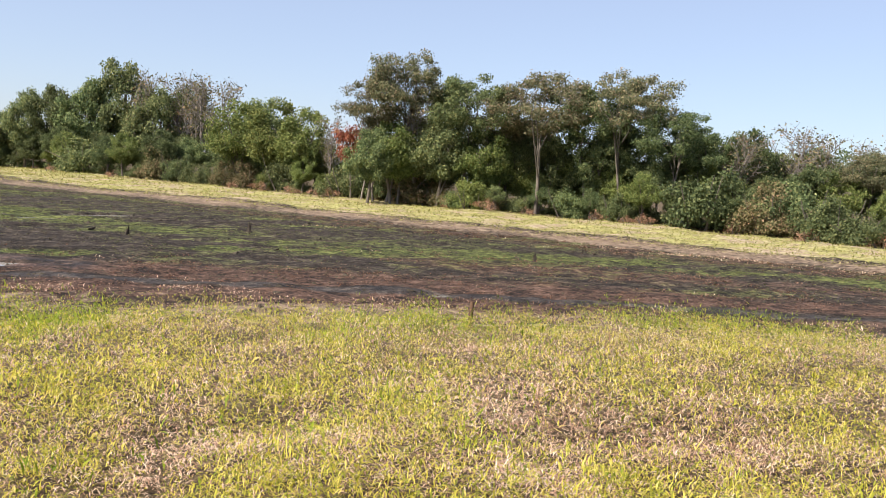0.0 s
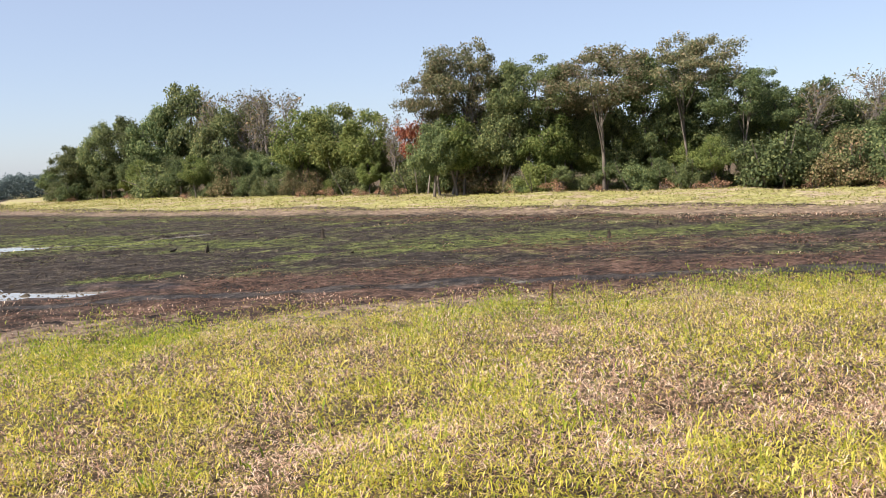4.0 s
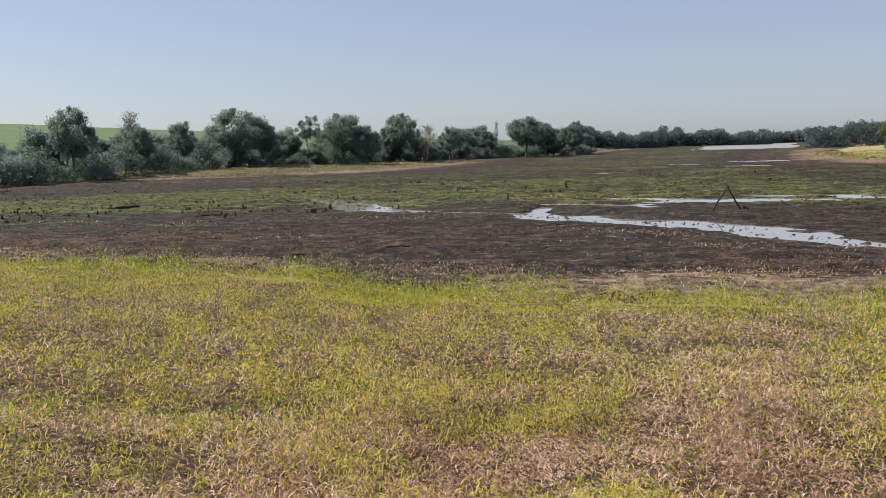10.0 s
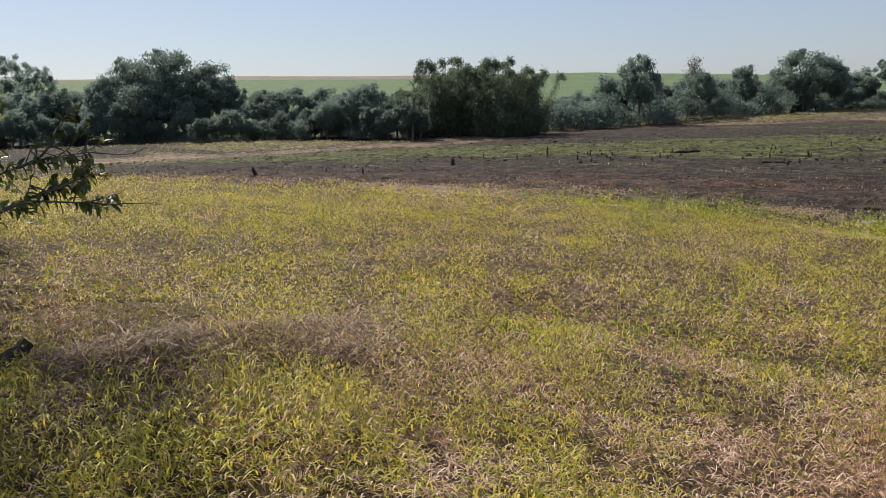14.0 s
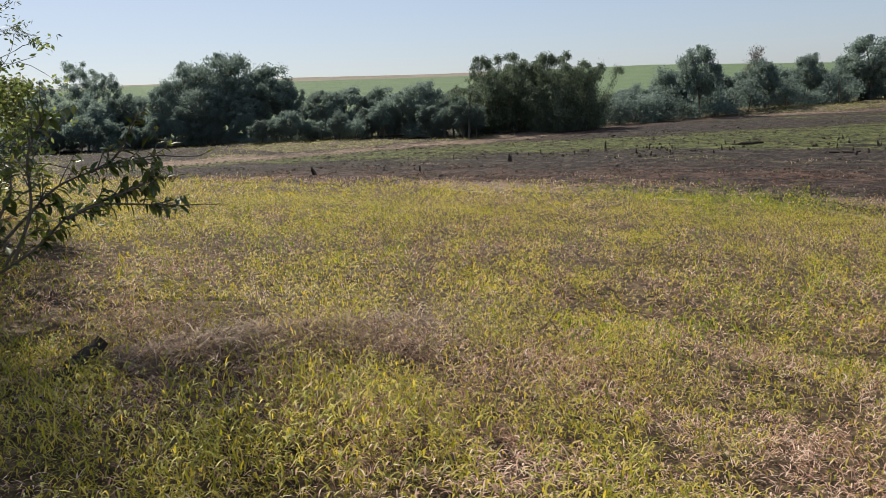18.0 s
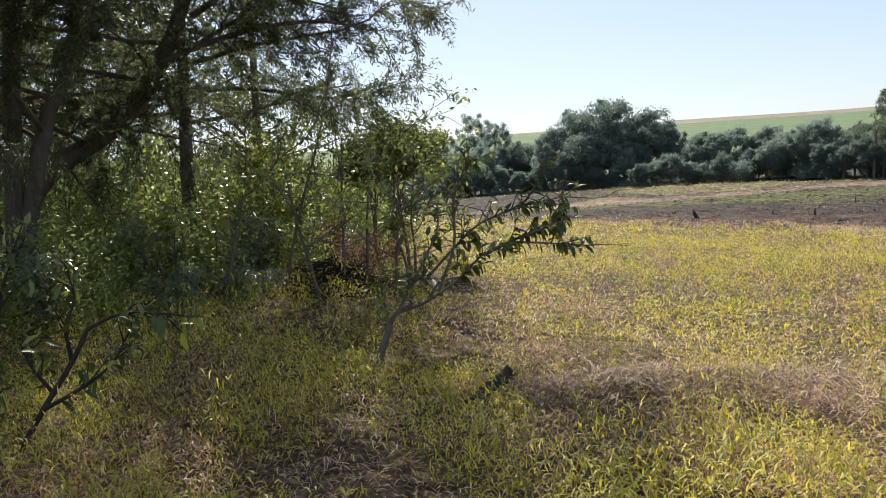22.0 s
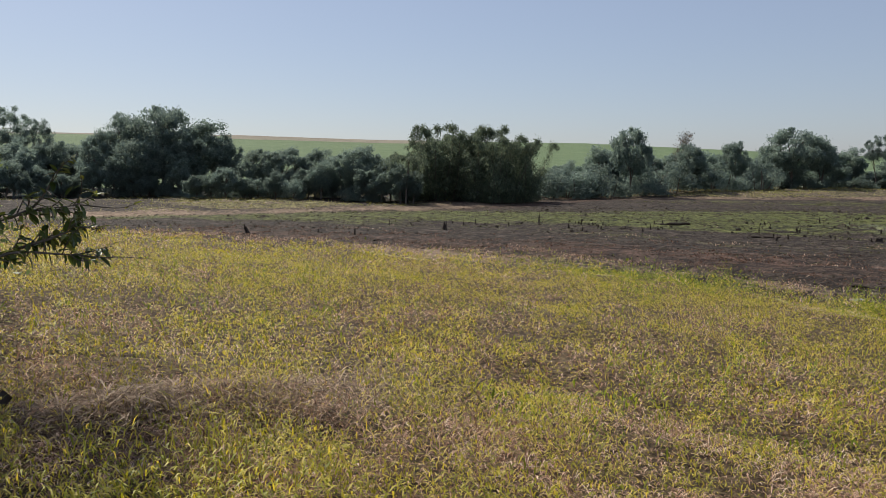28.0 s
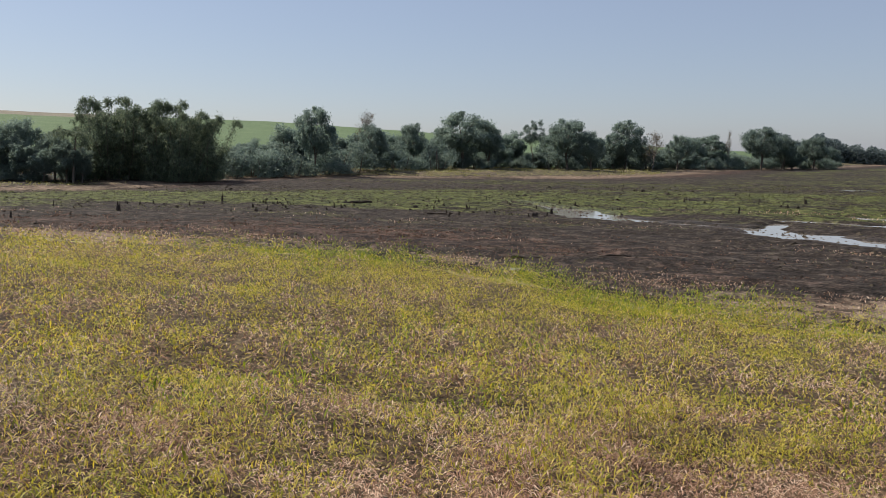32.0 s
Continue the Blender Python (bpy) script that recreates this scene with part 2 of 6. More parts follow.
def ground_material():
    m, nt, out = material("ground")

    def attr(name):
        a = nt.nodes.new("ShaderNodeAttribute")
        a.attribute_name = name
        return a.outputs["Fac"]
    n1 = noise_tex(nt, 0.8, 6, 0.75, (0.8, 1.1, 1), 0.4)
    n2 = noise_tex(nt, 2.2, 6, 0.7)
    n3 = noise_tex(nt, 9.0, 5, 0.65)
    n4 = noise_tex(nt, 0.12, 4, 0.55)
    fine = mathn(nt, "ADD", mathn(nt, "MULTIPLY", n1, 0.32), mathn(nt, "ADD", mathn(nt, "MULTIPLY", n2, 0.36), mathn(nt, "MULTIPLY", n3, 0.32)))
    mud = ramp(nt, fine,
               [(0.43, (0.007, 0.005, 0.004)), (0.485, (0.028, 0.020, 0.0145)), (0.525, (0.050, 0.038, 0.030)), (0.58, (0.125, 0.10, 0.08))]).outputs[0]
    moss = ramp(nt, fine, [(0.43, (0.010, 0.009, 0.006)), (0.48, (0.045, 0.050, 0.016)), (0.525, (0.105, 0.122, 0.034)), (0.58, (0.21, 0.21, 0.075))]).outputs[0]
    red = ramp(nt, fine, [(0.43, (0.010, 0.007, 0.005)), (0.485, (0.060, 0.034, 0.024)), (0.525, (0.105, 0.060, 0.043)), (0.58, (0.19, 0.118, 0.088))]).outputs[0]
    straw = ramp(nt, fine, [(0.40, (0.08, 0.052, 0.036)), (0.5, (0.24, 0.17, 0.12)), (0.62, (0.44, 0.34, 0.24))]).outputs[0]
    bank = ramp(nt, mathn(nt, "ADD", mathn(nt, "MULTIPLY", n1, 0.5), mathn(nt, "MULTIPLY", n2, 0.5)),
                [(0.36, (0.14, 0.115, 0.05)), (0.5, (0.34, 0.315, 0.12)), (0.64, (0.52, 0.48, 0.20))]).outputs[0]
    n5 = noise_tex(nt, 0.3, 5, 0.6, (0.7, 1.0, 1), 0.5)
    tan = ramp(nt, n2, [(0.36, (0.22, 0.155, 0.105)), (0.5, (0.38, 0.29, 0.205)), (0.64, (0.55, 0.45, 0.33))]).outputs[0]
    bank = mixc(nt, ramp(nt, n5, [(0.47, (0, 0, 0)), (0.60, (1, 1, 1))]).outputs[0], bank, tan)
    soil = ramp(nt, n3, [(0.35, (0.035, 0.024, 0.014)), (0.5, (0.10, 0.070, 0.042)), (0.65, (0.22, 0.165, 0.09))]).outputs[0]
    # cane green is paled and greyed to imitate haze on the hill
    cane = ramp(nt, mathn(nt, "ADD", mathn(nt, "MULTIPLY", n4, 0.6), mathn(nt, "MULTIPLY", n2, 0.4)),
                [(0.3, (0.095, 0.145, 0.07)), (0.6, (0.13, 0.185, 0.09)), (0.8, (0.165, 0.215, 0.11))]).outputs[0]
    brown = ramp(nt, n4, [(0.3, (0.17, 0.15, 0.115)), (0.7, (0.25, 0.22, 0.165))]).outputs[0]

    def edge(name, lo, hi, src=n1, amount=0.5):
        """The region's weight, broken up at its edge by the noise."""
        v = mathn(nt, "ADD", attr(name), mathn(nt, "MULTIPLY", mathn(nt, "SUBTRACT", src, 0.5), amount * 2))
        mr = nt.nodes.new("ShaderNodeMapRange")
        mr.inputs["From Min"].default_value, mr.inputs["From Max"].default_value = lo, hi
        nt.links.new(v, mr.inputs["Value"])
        return mr.outputs[0]
    c = mixc(nt, edge("red", 0.45, 0.75, n1), mud, red)
    c = mixc(nt, edge("moss", 0.5, 0.72, n1), c, moss)
    c = mixc(nt, edge("straw", 0.5, 0.8, n2), c, straw)
    c = mixc(nt, edge("bank", 0.4, 0.6, n2, 0.3), c, bank)
    c = mixc(nt, edge("soil", 0.4, 0.6, n2, 0.2), c, soil)
    c = mixc(nt, edge("cane", 0.45, 0.55, n2, 0.05), c, cane)
    c = mixc(nt, edge("brown", 0.45, 0.55, n2, 0.05), c, brown)
    p = nt.nodes.new("ShaderNodeBsdfPrincipled")
    nt.links.new(c, p.inputs["Base Color"])
    p.inputs["Roughness"].default_value = 0.9
    p.inputs["Specular IOR Level"].default_value = 0.2
    wet = mathn(nt, "MULTIPLY", edge("wet", 0.5, 0.85, n1), 0.36)
    nt.links.new(mathn(nt, "SUBTRACT", 0.92, wet), p.inputs["Roughness"])
    b = node(nt, "ShaderNodeBump", Strength=1.0, Distance=0.22)
    nt.links.new(mathn(nt, "ADD", n2, mathn(nt, "MULTIPLY", n3, 0.4)), b.inputs["Height"])
    nt.links.new(b.outputs[0], p.inputs["Normal"])
    nt.links.new(p.outputs[0], out.inputs["Surface"])
    return m


def water_material(name, rough, wave, scale):
    m, nt, out = material(name)
    p = node(nt, "ShaderNodeBsdfPrincipled", Roughness=rough, IOR=1.33)
    p.inputs["Base Color"].default_value = (0.30, 0.28, 0.255, 1)
    b = node(nt, "ShaderNodeBump", Strength=wave, Distance=0.02)
    nt.links.new(noise_tex(nt, scale, 3), b.inputs["Height"])
    nt.links.new(b.outputs[0], p.inputs["Normal"])
    nt.links.new(p.outputs[0], out.inputs["Surface"])
    return m


M_GROUND, M_WATER, M_LAKE = ground_material(), water_material("shallow_water", 0.03, 0.025, 5.0), water_material("ruffled_lake_water", 0.35, 1.0, 3.0)


# ---- mesh helpers ----
def mesh_np(name, verts, faces, mats, index=None, smooth=True):
    """A mesh from arrays: verts (n, 3); faces, a list of integer arrays (m, 3) or (m, 4)."""
    me = bpy.data.meshes.new(name)
    faces = [np.asarray(f, dtype=np.int32) for f in faces if len(f)]
    sizes = np.concatenate([np.full(len(f), f.shape[1], dtype=np.int32) for f in faces])
    loops = np.concatenate([f.ravel() for f in faces])
    me.vertices.add(len(verts))
    me.vertices.foreach_set("co", np.asarray(verts, dtype=np.float32).ravel())
    me.loops.add(len(loops))
    me.loops.foreach_set("vertex_index", loops)
    me.polygons.add(len(sizes))
    me.polygons.foreach_set("loop_start", np.concatenate([[0], np.cumsum(sizes)[:-1]]).astype(np.int32))
    me.polygons.foreach_set("use_smooth", np.full(len(sizes), smooth))
    for m in mats:
        me.materials.append(m)
    if index is not None:
        me.polygons.foreach_set("material_index", np.asarray(index, dtype=np.int32))
    me.update(calc_edges=True)
    return me


def part(name, me, parent=None, label=""):
    ob = new(name, me)
    if parent is not None:
        ob.parent = parent
    if label:
        ob["label"] = label
    return ob


def unit(v):
    return v / np.maximum(np.linalg.norm(v, axis=-1, keepdims=True), 1e-9)


def value_noise(x, y, seed=0):
    """Smooth lattice noise in 0..1."""
    xi, yi = np.floor(x).astype(np.int64), np.floor(y).astype(np.int64)
    fx, fy = x - xi, y - yi
    fx, fy = fx * fx * (3 - 2 * fx), fy * fy * (3 - 2 * fy)

    def h(a, b):
        k = (a * 374761393 + b * 668265263 + seed * 1442695041) & 0x7FFFFFFF
        k = ((k ^ (k >> 13)) * 1274126177) & 0x7FFFFFFF
        return ((k ^ (k >> 16)) & 0xFFFF) / 65535.0
    a = h(xi, yi) * (1 - fx) + h(xi + 1, yi) * fx
    b = h(xi, yi + 1) * (1 - fx) + h(xi + 1, yi + 1) * fx
    return a * (1 - fy) + b * fy


def fractal(x, y, scale, seed=0, octaves=4):
    total, amp, out = 0.0, 1.0, 0.0
    for k in range(octaves):
        out = out + amp * value_noise(x / scale * 2**k, y / scale * 2**k, seed + 17 * k)
        total += amp
        amp *= 0.5
    return out / total


def ease(x, lo, hi):
    t = np.clip((x - lo) / (hi - lo), 0, 1)
    return t * t * (3 - 2 * t)


# ---- the lie of the land ----
NEAR_X = [-110, -80, -66, -57, -50, -44, -34, -25, -17, -11, -7, -3, 0, 4.5, 9.2, 14.5, 19, 25, 33.6, 42, 60, 120]
NEAR_Y = [-60, -10, 6, 13.5, 16, 18.3, 20.8, 22.3, 22.4, 21.4, 19.6, 19.3, 19.5, 20.2, 18.8, 17, 15, 11.2, 5.5, -3, -30, -90]
RIGHT_Y = [-90, -40, -5, 9, 24, 42, 60, 78, 95, 112, 125, 160, 190, 240, 320, 700]
RIGHT_X = [110, 78, 66, 62, 54, 46.5, 38.5, 32, 24, 17.5, 14, 12, 14, 24, 34, 60]
LEFT_Y = [-90, -30, 11, 20, 30, 40, 50, 60, 72, 88, 97, 104, 111, 121, 150, 185, 267, 340, 700]
LEFT_X = [-96, -90, -83, -80, -77, -75.5, -74, -75, -80, -86, -79, -68, -57, -50, -46, -50, -36, -34, -60]
HILL_YAW = [-180, 8, 21.6, 33.6, 44, 58, 67, 78, 100, 140, 180]
HILL_EL = [0.0, 0.0, 0.66, 1.4, 2.05, 2.35, 2.65, 2.72, 2.5, 0.8, 0.0]
RIVER = [(-29.8, 57.3), (-25.6, 53.8), (-23, 51.8), (-19.9, 47.8), (-17.9, 46.7), (-15.3, 45.4), (-13.1, 45.3), (-10.3, 44.1), (-8.6, 42.6), (-6.8, 41.3), (-3.9, 39.6), (-1.8, 39.3), (0.3, 37.9), (2, 34.8), (3.4, 32.8), (5.1, 31.7), (6.7, 30.8), (8.4, 30.2)]
RIVER_W = [0.15, 0.6, 1.3, 1.4, 1.0, 0.45, 0.4, 0.55, 0.9, 1.1, 1.0, 1.2, 1.2, 1.1, 0.8, 0.5, 0.35, 0.2]
BRANCH = [(-9.5, 48.6), (-9.3, 45.5), (-8.6, 42.6)]
POOLS = [(-2.2, 52.6, 3.2, 1.2), (2.0, 54.2, 3.2, 1.5), (5.3, 57.4, 2.8, 1.2), (9.4, 55, 2.8, 0.9), (-8.4, 51, 3.6, 0.6),
         (4, 118, 4, 3), (-4, 130, 4, 4), (0.3, 110, 3, 2), (-47, 52, 3, 0.6), (12, 46, 2.4, 0.5), (16.5, 55, 2.5, 0.8), (6, 140, 8, 5), (-14, 100, 4, 2)]
STRIP = [(4, 28.5), (9, 26.2), (12, 24.6), (15.8, 22.9), (20, 20.3), (26.5, 16.2), (33, 11), (40, 4)]      # wet grey mud
PUDDLES = [(13.4, 24.0, 0.8, 0.2), (17.6, 21.8, 1.0, 0.2), (22.5, 18.7, 0.9, 0.18), (28.0, 15.1, 0.8, 0.18), (-5.5, 50.2, 1.4, 0.4), (0.2, 50.6, 1.6, 0.4), (4.4, 51.4, 1.8, 0.5), (7.4, 53.0, 1.5, 0.5), (-0.8, 53.2, 1.6, 0.5), (3.4, 57.5, 2.0, 0.7), (8.6, 58.5, 2.2, 0.6), (-5.5, 56.5, 1.8, 0.5), (11.8, 50.2, 1.2, 0.35), (6.2, 45.6, 1.0, 0.3)]
WATER_Z = -0.12


def line_distance(x, y, pts, widths):
    """How far outside a bent strip the place lies, in its half-widths."""
    best = np.full(x.shape, 99.0)
    for (ax, ay), (bx, by), wa, wb in zip(pts, pts[1:], widths, widths[1:]):
        ux, uy = bx - ax, by - ay
        s = np.clip(((x - ax) * ux + (y - ay) * uy) / (ux * ux + uy * uy), 0, 1)
        best = np.minimum(best, np.hypot(x - ax - s * ux, y - ay - s * uy) / (wa + s * (wb - wa)))
    return best


def banks(x, y):
    """Distances in from the edge of the near, right and left banks (negative on the lake bed)."""
    wob = (fractal(x, y, 4.0, 5, 3) - 0.5) * 2.4 + (fractal(x, y, 14.0, 6, 2) - 0.5) * 3
    near = (np.interp(x, NEAR_X, NEAR_Y) - y) * 0.9 + wob * 0.5
    right = (x - np.interp(y, RIGHT_Y, RIGHT_X)) * 0.85 + wob
    left = (np.interp(y, LEFT_Y, LEFT_X) - x) * 0.95 + wob
    return near, right, left


def height(x, y):
    x, y = np.asarray(x, float), np.asarray(y, float)
    near, right, left = banks(x, y)
    r, yaw = np.hypot(x, y), np.degrees(np.arctan2(-x, y))
    z = (fractal(x * 0.7, y, 1.3, 1, 3) - 0.5) * 0.28 + (fractal(x, y, 9.0, 2, 2) - 0.5) * 0.06
    z = z * (1 - 0.3 * ease(near, 0, 3))
    ragged = 0.35 + 1.25 * fractal(x * 0.7, y, 1.5, 45, 3)
    sag = 1.5 / (1 + (line_distance(x, y, RIVER, RIVER_W) * ragged) ** 4) + 0.9 / (1 + line_distance(x, y, BRANCH, [0.35, 0.5, 0.7]) ** 4)
    for px, py, a, b in POOLS + PUDDLES:
        sag = sag + 0.62 * np.exp(-((x - px) / a) ** 2 - ((y - py) / b) ** 2)
    sliver = np.exp(-((y - 54) / 4.0) ** 2) * ease(x, -11, -5) * ease(24 - x, 0, 6) * ease(fractal(x * 0.35, y * 1.9, 2.2, 43, 3), 0.50, 0.64)
    sag = sag + 0.85 * sliver
    lake = ease(y, 275, 300) * ease(-np.maximum(right, left), 2, 12) * ease(x, -12, 6) - 0.5 * ease(y, 160, 185) * ease(272 - y, 0, 12)
    z = z - 0.32 * np.clip(sag, 0, 1.5) - 0.4 * lake
    z = z + np.where(near > 0, 0.114 * np.minimum(near, 19) + 0.015 * np.maximum(near - 19, 0), 0)
    z = z + np.where(right > 0, 0.032 * np.minimum(right, 26) + 0.02 * np.clip(right - 26, 0, 120), 0)
    lumps = (fractal(x, y, 2.6, 46, 3) - 0.5) * 0.42 + (fractal(x, y, 9.0, 47, 2) - 0.5) * 0.5
    z = z + lumps * (near < 0) * (ease(right, 3, 9) + 0.7 * ease(left, 1, 5) * ease(60 - left, 0, 20))
    z = z + np.where((left > 0) & (near < 5), 0.035 * np.minimum(left, 24), 0)
    hx, hy = y - 1.9, x + 6.5
    z = z + 0.12 * np.exp(-(hx / 0.95) ** 2 - (hy / 0.34) ** 2)      # the hump under the heap of dead grass
    crest = 3.6 + 450 * np.tan(np.radians(np.interp(yaw, HILL_YAW, HILL_EL)))
    up = np.clip((r - 165) / (450 - 165), 0, 1)
    hill = np.where(left > 15, (crest - 1.0) * up**1.1, 0) * ease(left, 15, 50)
    hill = hill - np.where(r > 450, (r - 450) * 0.03, 0) * ease(left, 15, 50)
    return z + np.where(r > 165, np.maximum(hill, -2), 0)


def regions(x, y):
    near, right, left = banks(x, y)
    r, yaw = np.hypot(x, y), np.degrees(np.arctan2(-x, y))
    out = -near                                   # metres out on the bed from the near bank
    bed = (near < 0) & (right < 0) & (left < 0)
    streak = fractal(x * 0.5, y * 1.6, 5.0, 31, 4)
    blot = fractal(x, y, 16.0, 33, 3)
    band = np.exp(-((out - np.interp(x, [-60, -20, 0, 20, 45], [30, 40, 54, 22, 26])) / np.interp(x, [-60, 0, 20, 45], [13, 34, 10, 11])) ** 2)
    moss = np.clip(band * (0.9 + 0.25 * ease(-x, 15, 40)) + (streak - 0.5) * 0.9 - 0.12, 0, 1) * bed
    near_moss = np.exp(-(((x - 8.5) / 3.0) ** 2 + ((y - 33.5) / 1.6) ** 2)) + np.exp(-(((x - 17) / 4.0) ** 2 + ((y - 35) / 1.6) ** 2))
    moss = np.maximum(moss, near_moss * bed)
    moss = np.maximum(moss, bed * (0.2 + 0.62 * streak) * ease(x, 4, 14) * ease(out, 5, 11))
    moss = np.maximum(moss, bed * (0.22 + 0.62 * streak) * ease(y, 68, 92) * ease(-np.maximum(right, left), 5, 14))
    red = np.clip(np.exp(-((out - 6) / 7) ** 2) * (0.5 + 0.4 * ease(x, -5, 12)) + (blot - 0.5) * 0.5, 0, 1) * bed
    red = np.maximum(red, bed * np.clip(0.75 * np.exp(-((out - 17) / 6) ** 2) * ease(x, 15, 26) + (streak - .5) * .6, 0, 1))
    red = np.maximum(red, bed * np.clip(0.8 * np.exp(-((np.maximum(right, left) + 4) / 5) ** 2), 0, 1) * 0.8)
    strip = np.exp(-(line_distance(x, y, STRIP, [0.5, 0.6, 0.7, 0.8, 0.8, 0.8, 0.8, 0.8]) * (0.6 + 0.9 * streak)) ** 2)
    red = red * (1 - 0.9 * strip)
    moss = moss * (1 - strip)
    straw = np.clip(np.exp(-((out - 2.0) / 2.8) ** 2) * 0.62 + (streak - 0.5) * 1.1, 0, 1) * (near < 0.5)
    straw = np.maximum(straw, (0.5 + 0.5 * streak) * np.exp(-((np.where(right > left, right - 3.0, left - 1.5)) / 6.5) ** 2))
    bank = np.clip(np.maximum(np.maximum(ease(near, -0.4, 0.6), ease(right, 4, 11)), ease(left, 1, 5) * np.maximum(0.1 + 0.36 * ease(fractal(x * 0.6, y, 9.0, 37, 3), 0.42, 0.6), 0.44 * ease(y, 74, 84))), 0, 1)
    soil = np.maximum(ease(near, 0.1, 0.9) * ease(90 - r, 0, 10), ease(right, 24.5, 28) * (near < 0))
    cane = ((r > 175) & (left > 20)) * 1.0
    brown = ((r > 402 + 30 * (yaw - 58) / 20) & (yaw > 53.5) & (yaw < 90) & (left > 20)) * 1.0
    wet = np.clip(np.exp(-np.clip(line_distance(x, y, RIVER, [w + 1.2 for w in RIVER_W]), 0, 9) ** 2) + 0.25 * streak + strip, 0, 1) * bed
    return dict(bank=bank, moss=moss, red=red, straw=straw, soil=soil, cane=cane, brown=brown, wet=wet)


def build_ground():
    rings = np.concatenate([[0.4, 0.8, 1.2], np.arange(1.6, 16, 0.4), 16 * 1.0085 ** np.arange(0, 180), 73.4 * 1.022 ** np.arange(1, 46), 195.4 * 1.06 ** np.arange(1, 52)])
    yaws = np.radians(np.concatenate([np.arange(-100, 122, 0.5), np.arange(122, 260, 2.0)]))
    rr, aa = np.meshgrid(rings, yaws, indexing="ij")
    x, y = -rr * np.sin(aa), rr * np.cos(aa)
    z = height(x, y)
    nr, na = x.shape
    v = np.stack([x, y, z], -1).reshape(-1, 3)
    i, j = np.meshgrid(np.arange(nr - 1), np.arange(na), indexing="ij")
    k = (j + 1) % na
    f = np.stack([i * na + j, (i + 1) * na + j, (i + 1) * na + k, i * na + k], -1).reshape(-1, 4)
    centre = len(v)
    v = np.concatenate([v, [[0, 0, float(height(0.0, 0.0))]]])
    jj = np.arange(na)
    fan = np.stack([np.full(na, centre), jj, (jj + 1) % na], -1)
    me = mesh_np("ground", v, [f, fan], [M_GROUND])
    for name, val in regions(v[:, 0], v[:, 1]).items():
        me.attributes.new(name, "FLOAT", "POINT").data.foreach_set("value", val.astype(np.float32))
    return tagged(new("ground", me), "dried-out lake bed with grassy banks and fields", "ground", kind="structure")


build_ground()
bm = bmesh.new()
bmesh.ops.create_grid(bm, x_segments=8, y_segments=8, size=1)
bmesh.ops.transform(bm, matrix=Matrix.Translation((0, 132, WATER_Z)) @ Matrix.Diagonal((70, 127, 1, 1)), verts=bm.verts)
me = bpy.data.meshes.new("water")
bm.to_mesh(me)
me.materials.append(M_WATER)
tagged(new("water", me), "shallow grey water left in the drying lake", "water", kind="structure")
bm = bmesh.new()
bmesh.ops.create_grid(bm, x_segments=8, y_segments=8, size=1)
bmesh.ops.transform(bm, matrix=Matrix.Translation((0, 370, WATER_Z)) @ Matrix.Diagonal((90, 108, 1, 1)), verts=bm.verts)
me = bpy.data.meshes.new("water")
bm.to_mesh(me)
me.materials.append(M_LAKE)
tagged(new("water", me), "wind-ruffled grey water of the shrunken lake", "water", kind="structure")


# ---- grass ----
def blades(rng, base, length, width, lean, near):
    """Blades rooted at base (n, 3): near ones bend in two pieces, far ones are one folded leaf."""
    n = len(base)
    a = rng.uniform(0, 2 * np.pi, n)
    out = np.stack([np.cos(a), np.sin(a), np.zeros(n)], -1)
    side = np.stack([-np.sin(a), np.cos(a), np.zeros(n)], -1)
    c, s = np.cos(lean)[:, None], np.sin(lean)[:, None]
    d1 = out * s + np.array([0, 0, 1.0]) * c
    lean2 = np.minimum(lean + rng.uniform(0.2, 1.0, n), 2.3)
    d2 = out * np.sin(lean2)[:, None] + np.array([0, 0, 1.0]) * np.cos(lean2)[:, None]
    L, W = length[:, None], width[:, None]
    mid = base + d1 * L * 0.45
    tip = mid + d2 * L * 0.55
    if near:
        v = np.stack([base - side * W * 0.25, base + side * W * 0.25, mid + side * W * 0.5, mid - side * W * 0.5, tip], 1)
        k = np.arange(n)[:, None] * 5
        return v.reshape(-1, 3), [k + [0, 1, 2, 3], k + [3, 2, 4]]
    v = np.stack([base, mid + side * W * 0.5, tip, mid - side * W * 0.5], 1)
    k = np.arange(n)[:, None] * 4
    return v.reshape(-1, 3), [k + [0, 1, 2, 3]]


def scatter(rng, n, r0, r1, yaw0=-100, yaw1=122, power=1.0):
    """Places by distance and direction from the middle of the walk; power 1 spreads them evenly by distance, 2 by area."""
    u = rng.uniform(0, 1, n)
    r = (r0**power + u * (r1**power - r0**power)) ** (1 / power)
    a = np.radians(rng.uniform(yaw0, yaw1, n))
    return -r * np.sin(a), r * np.cos(a), r


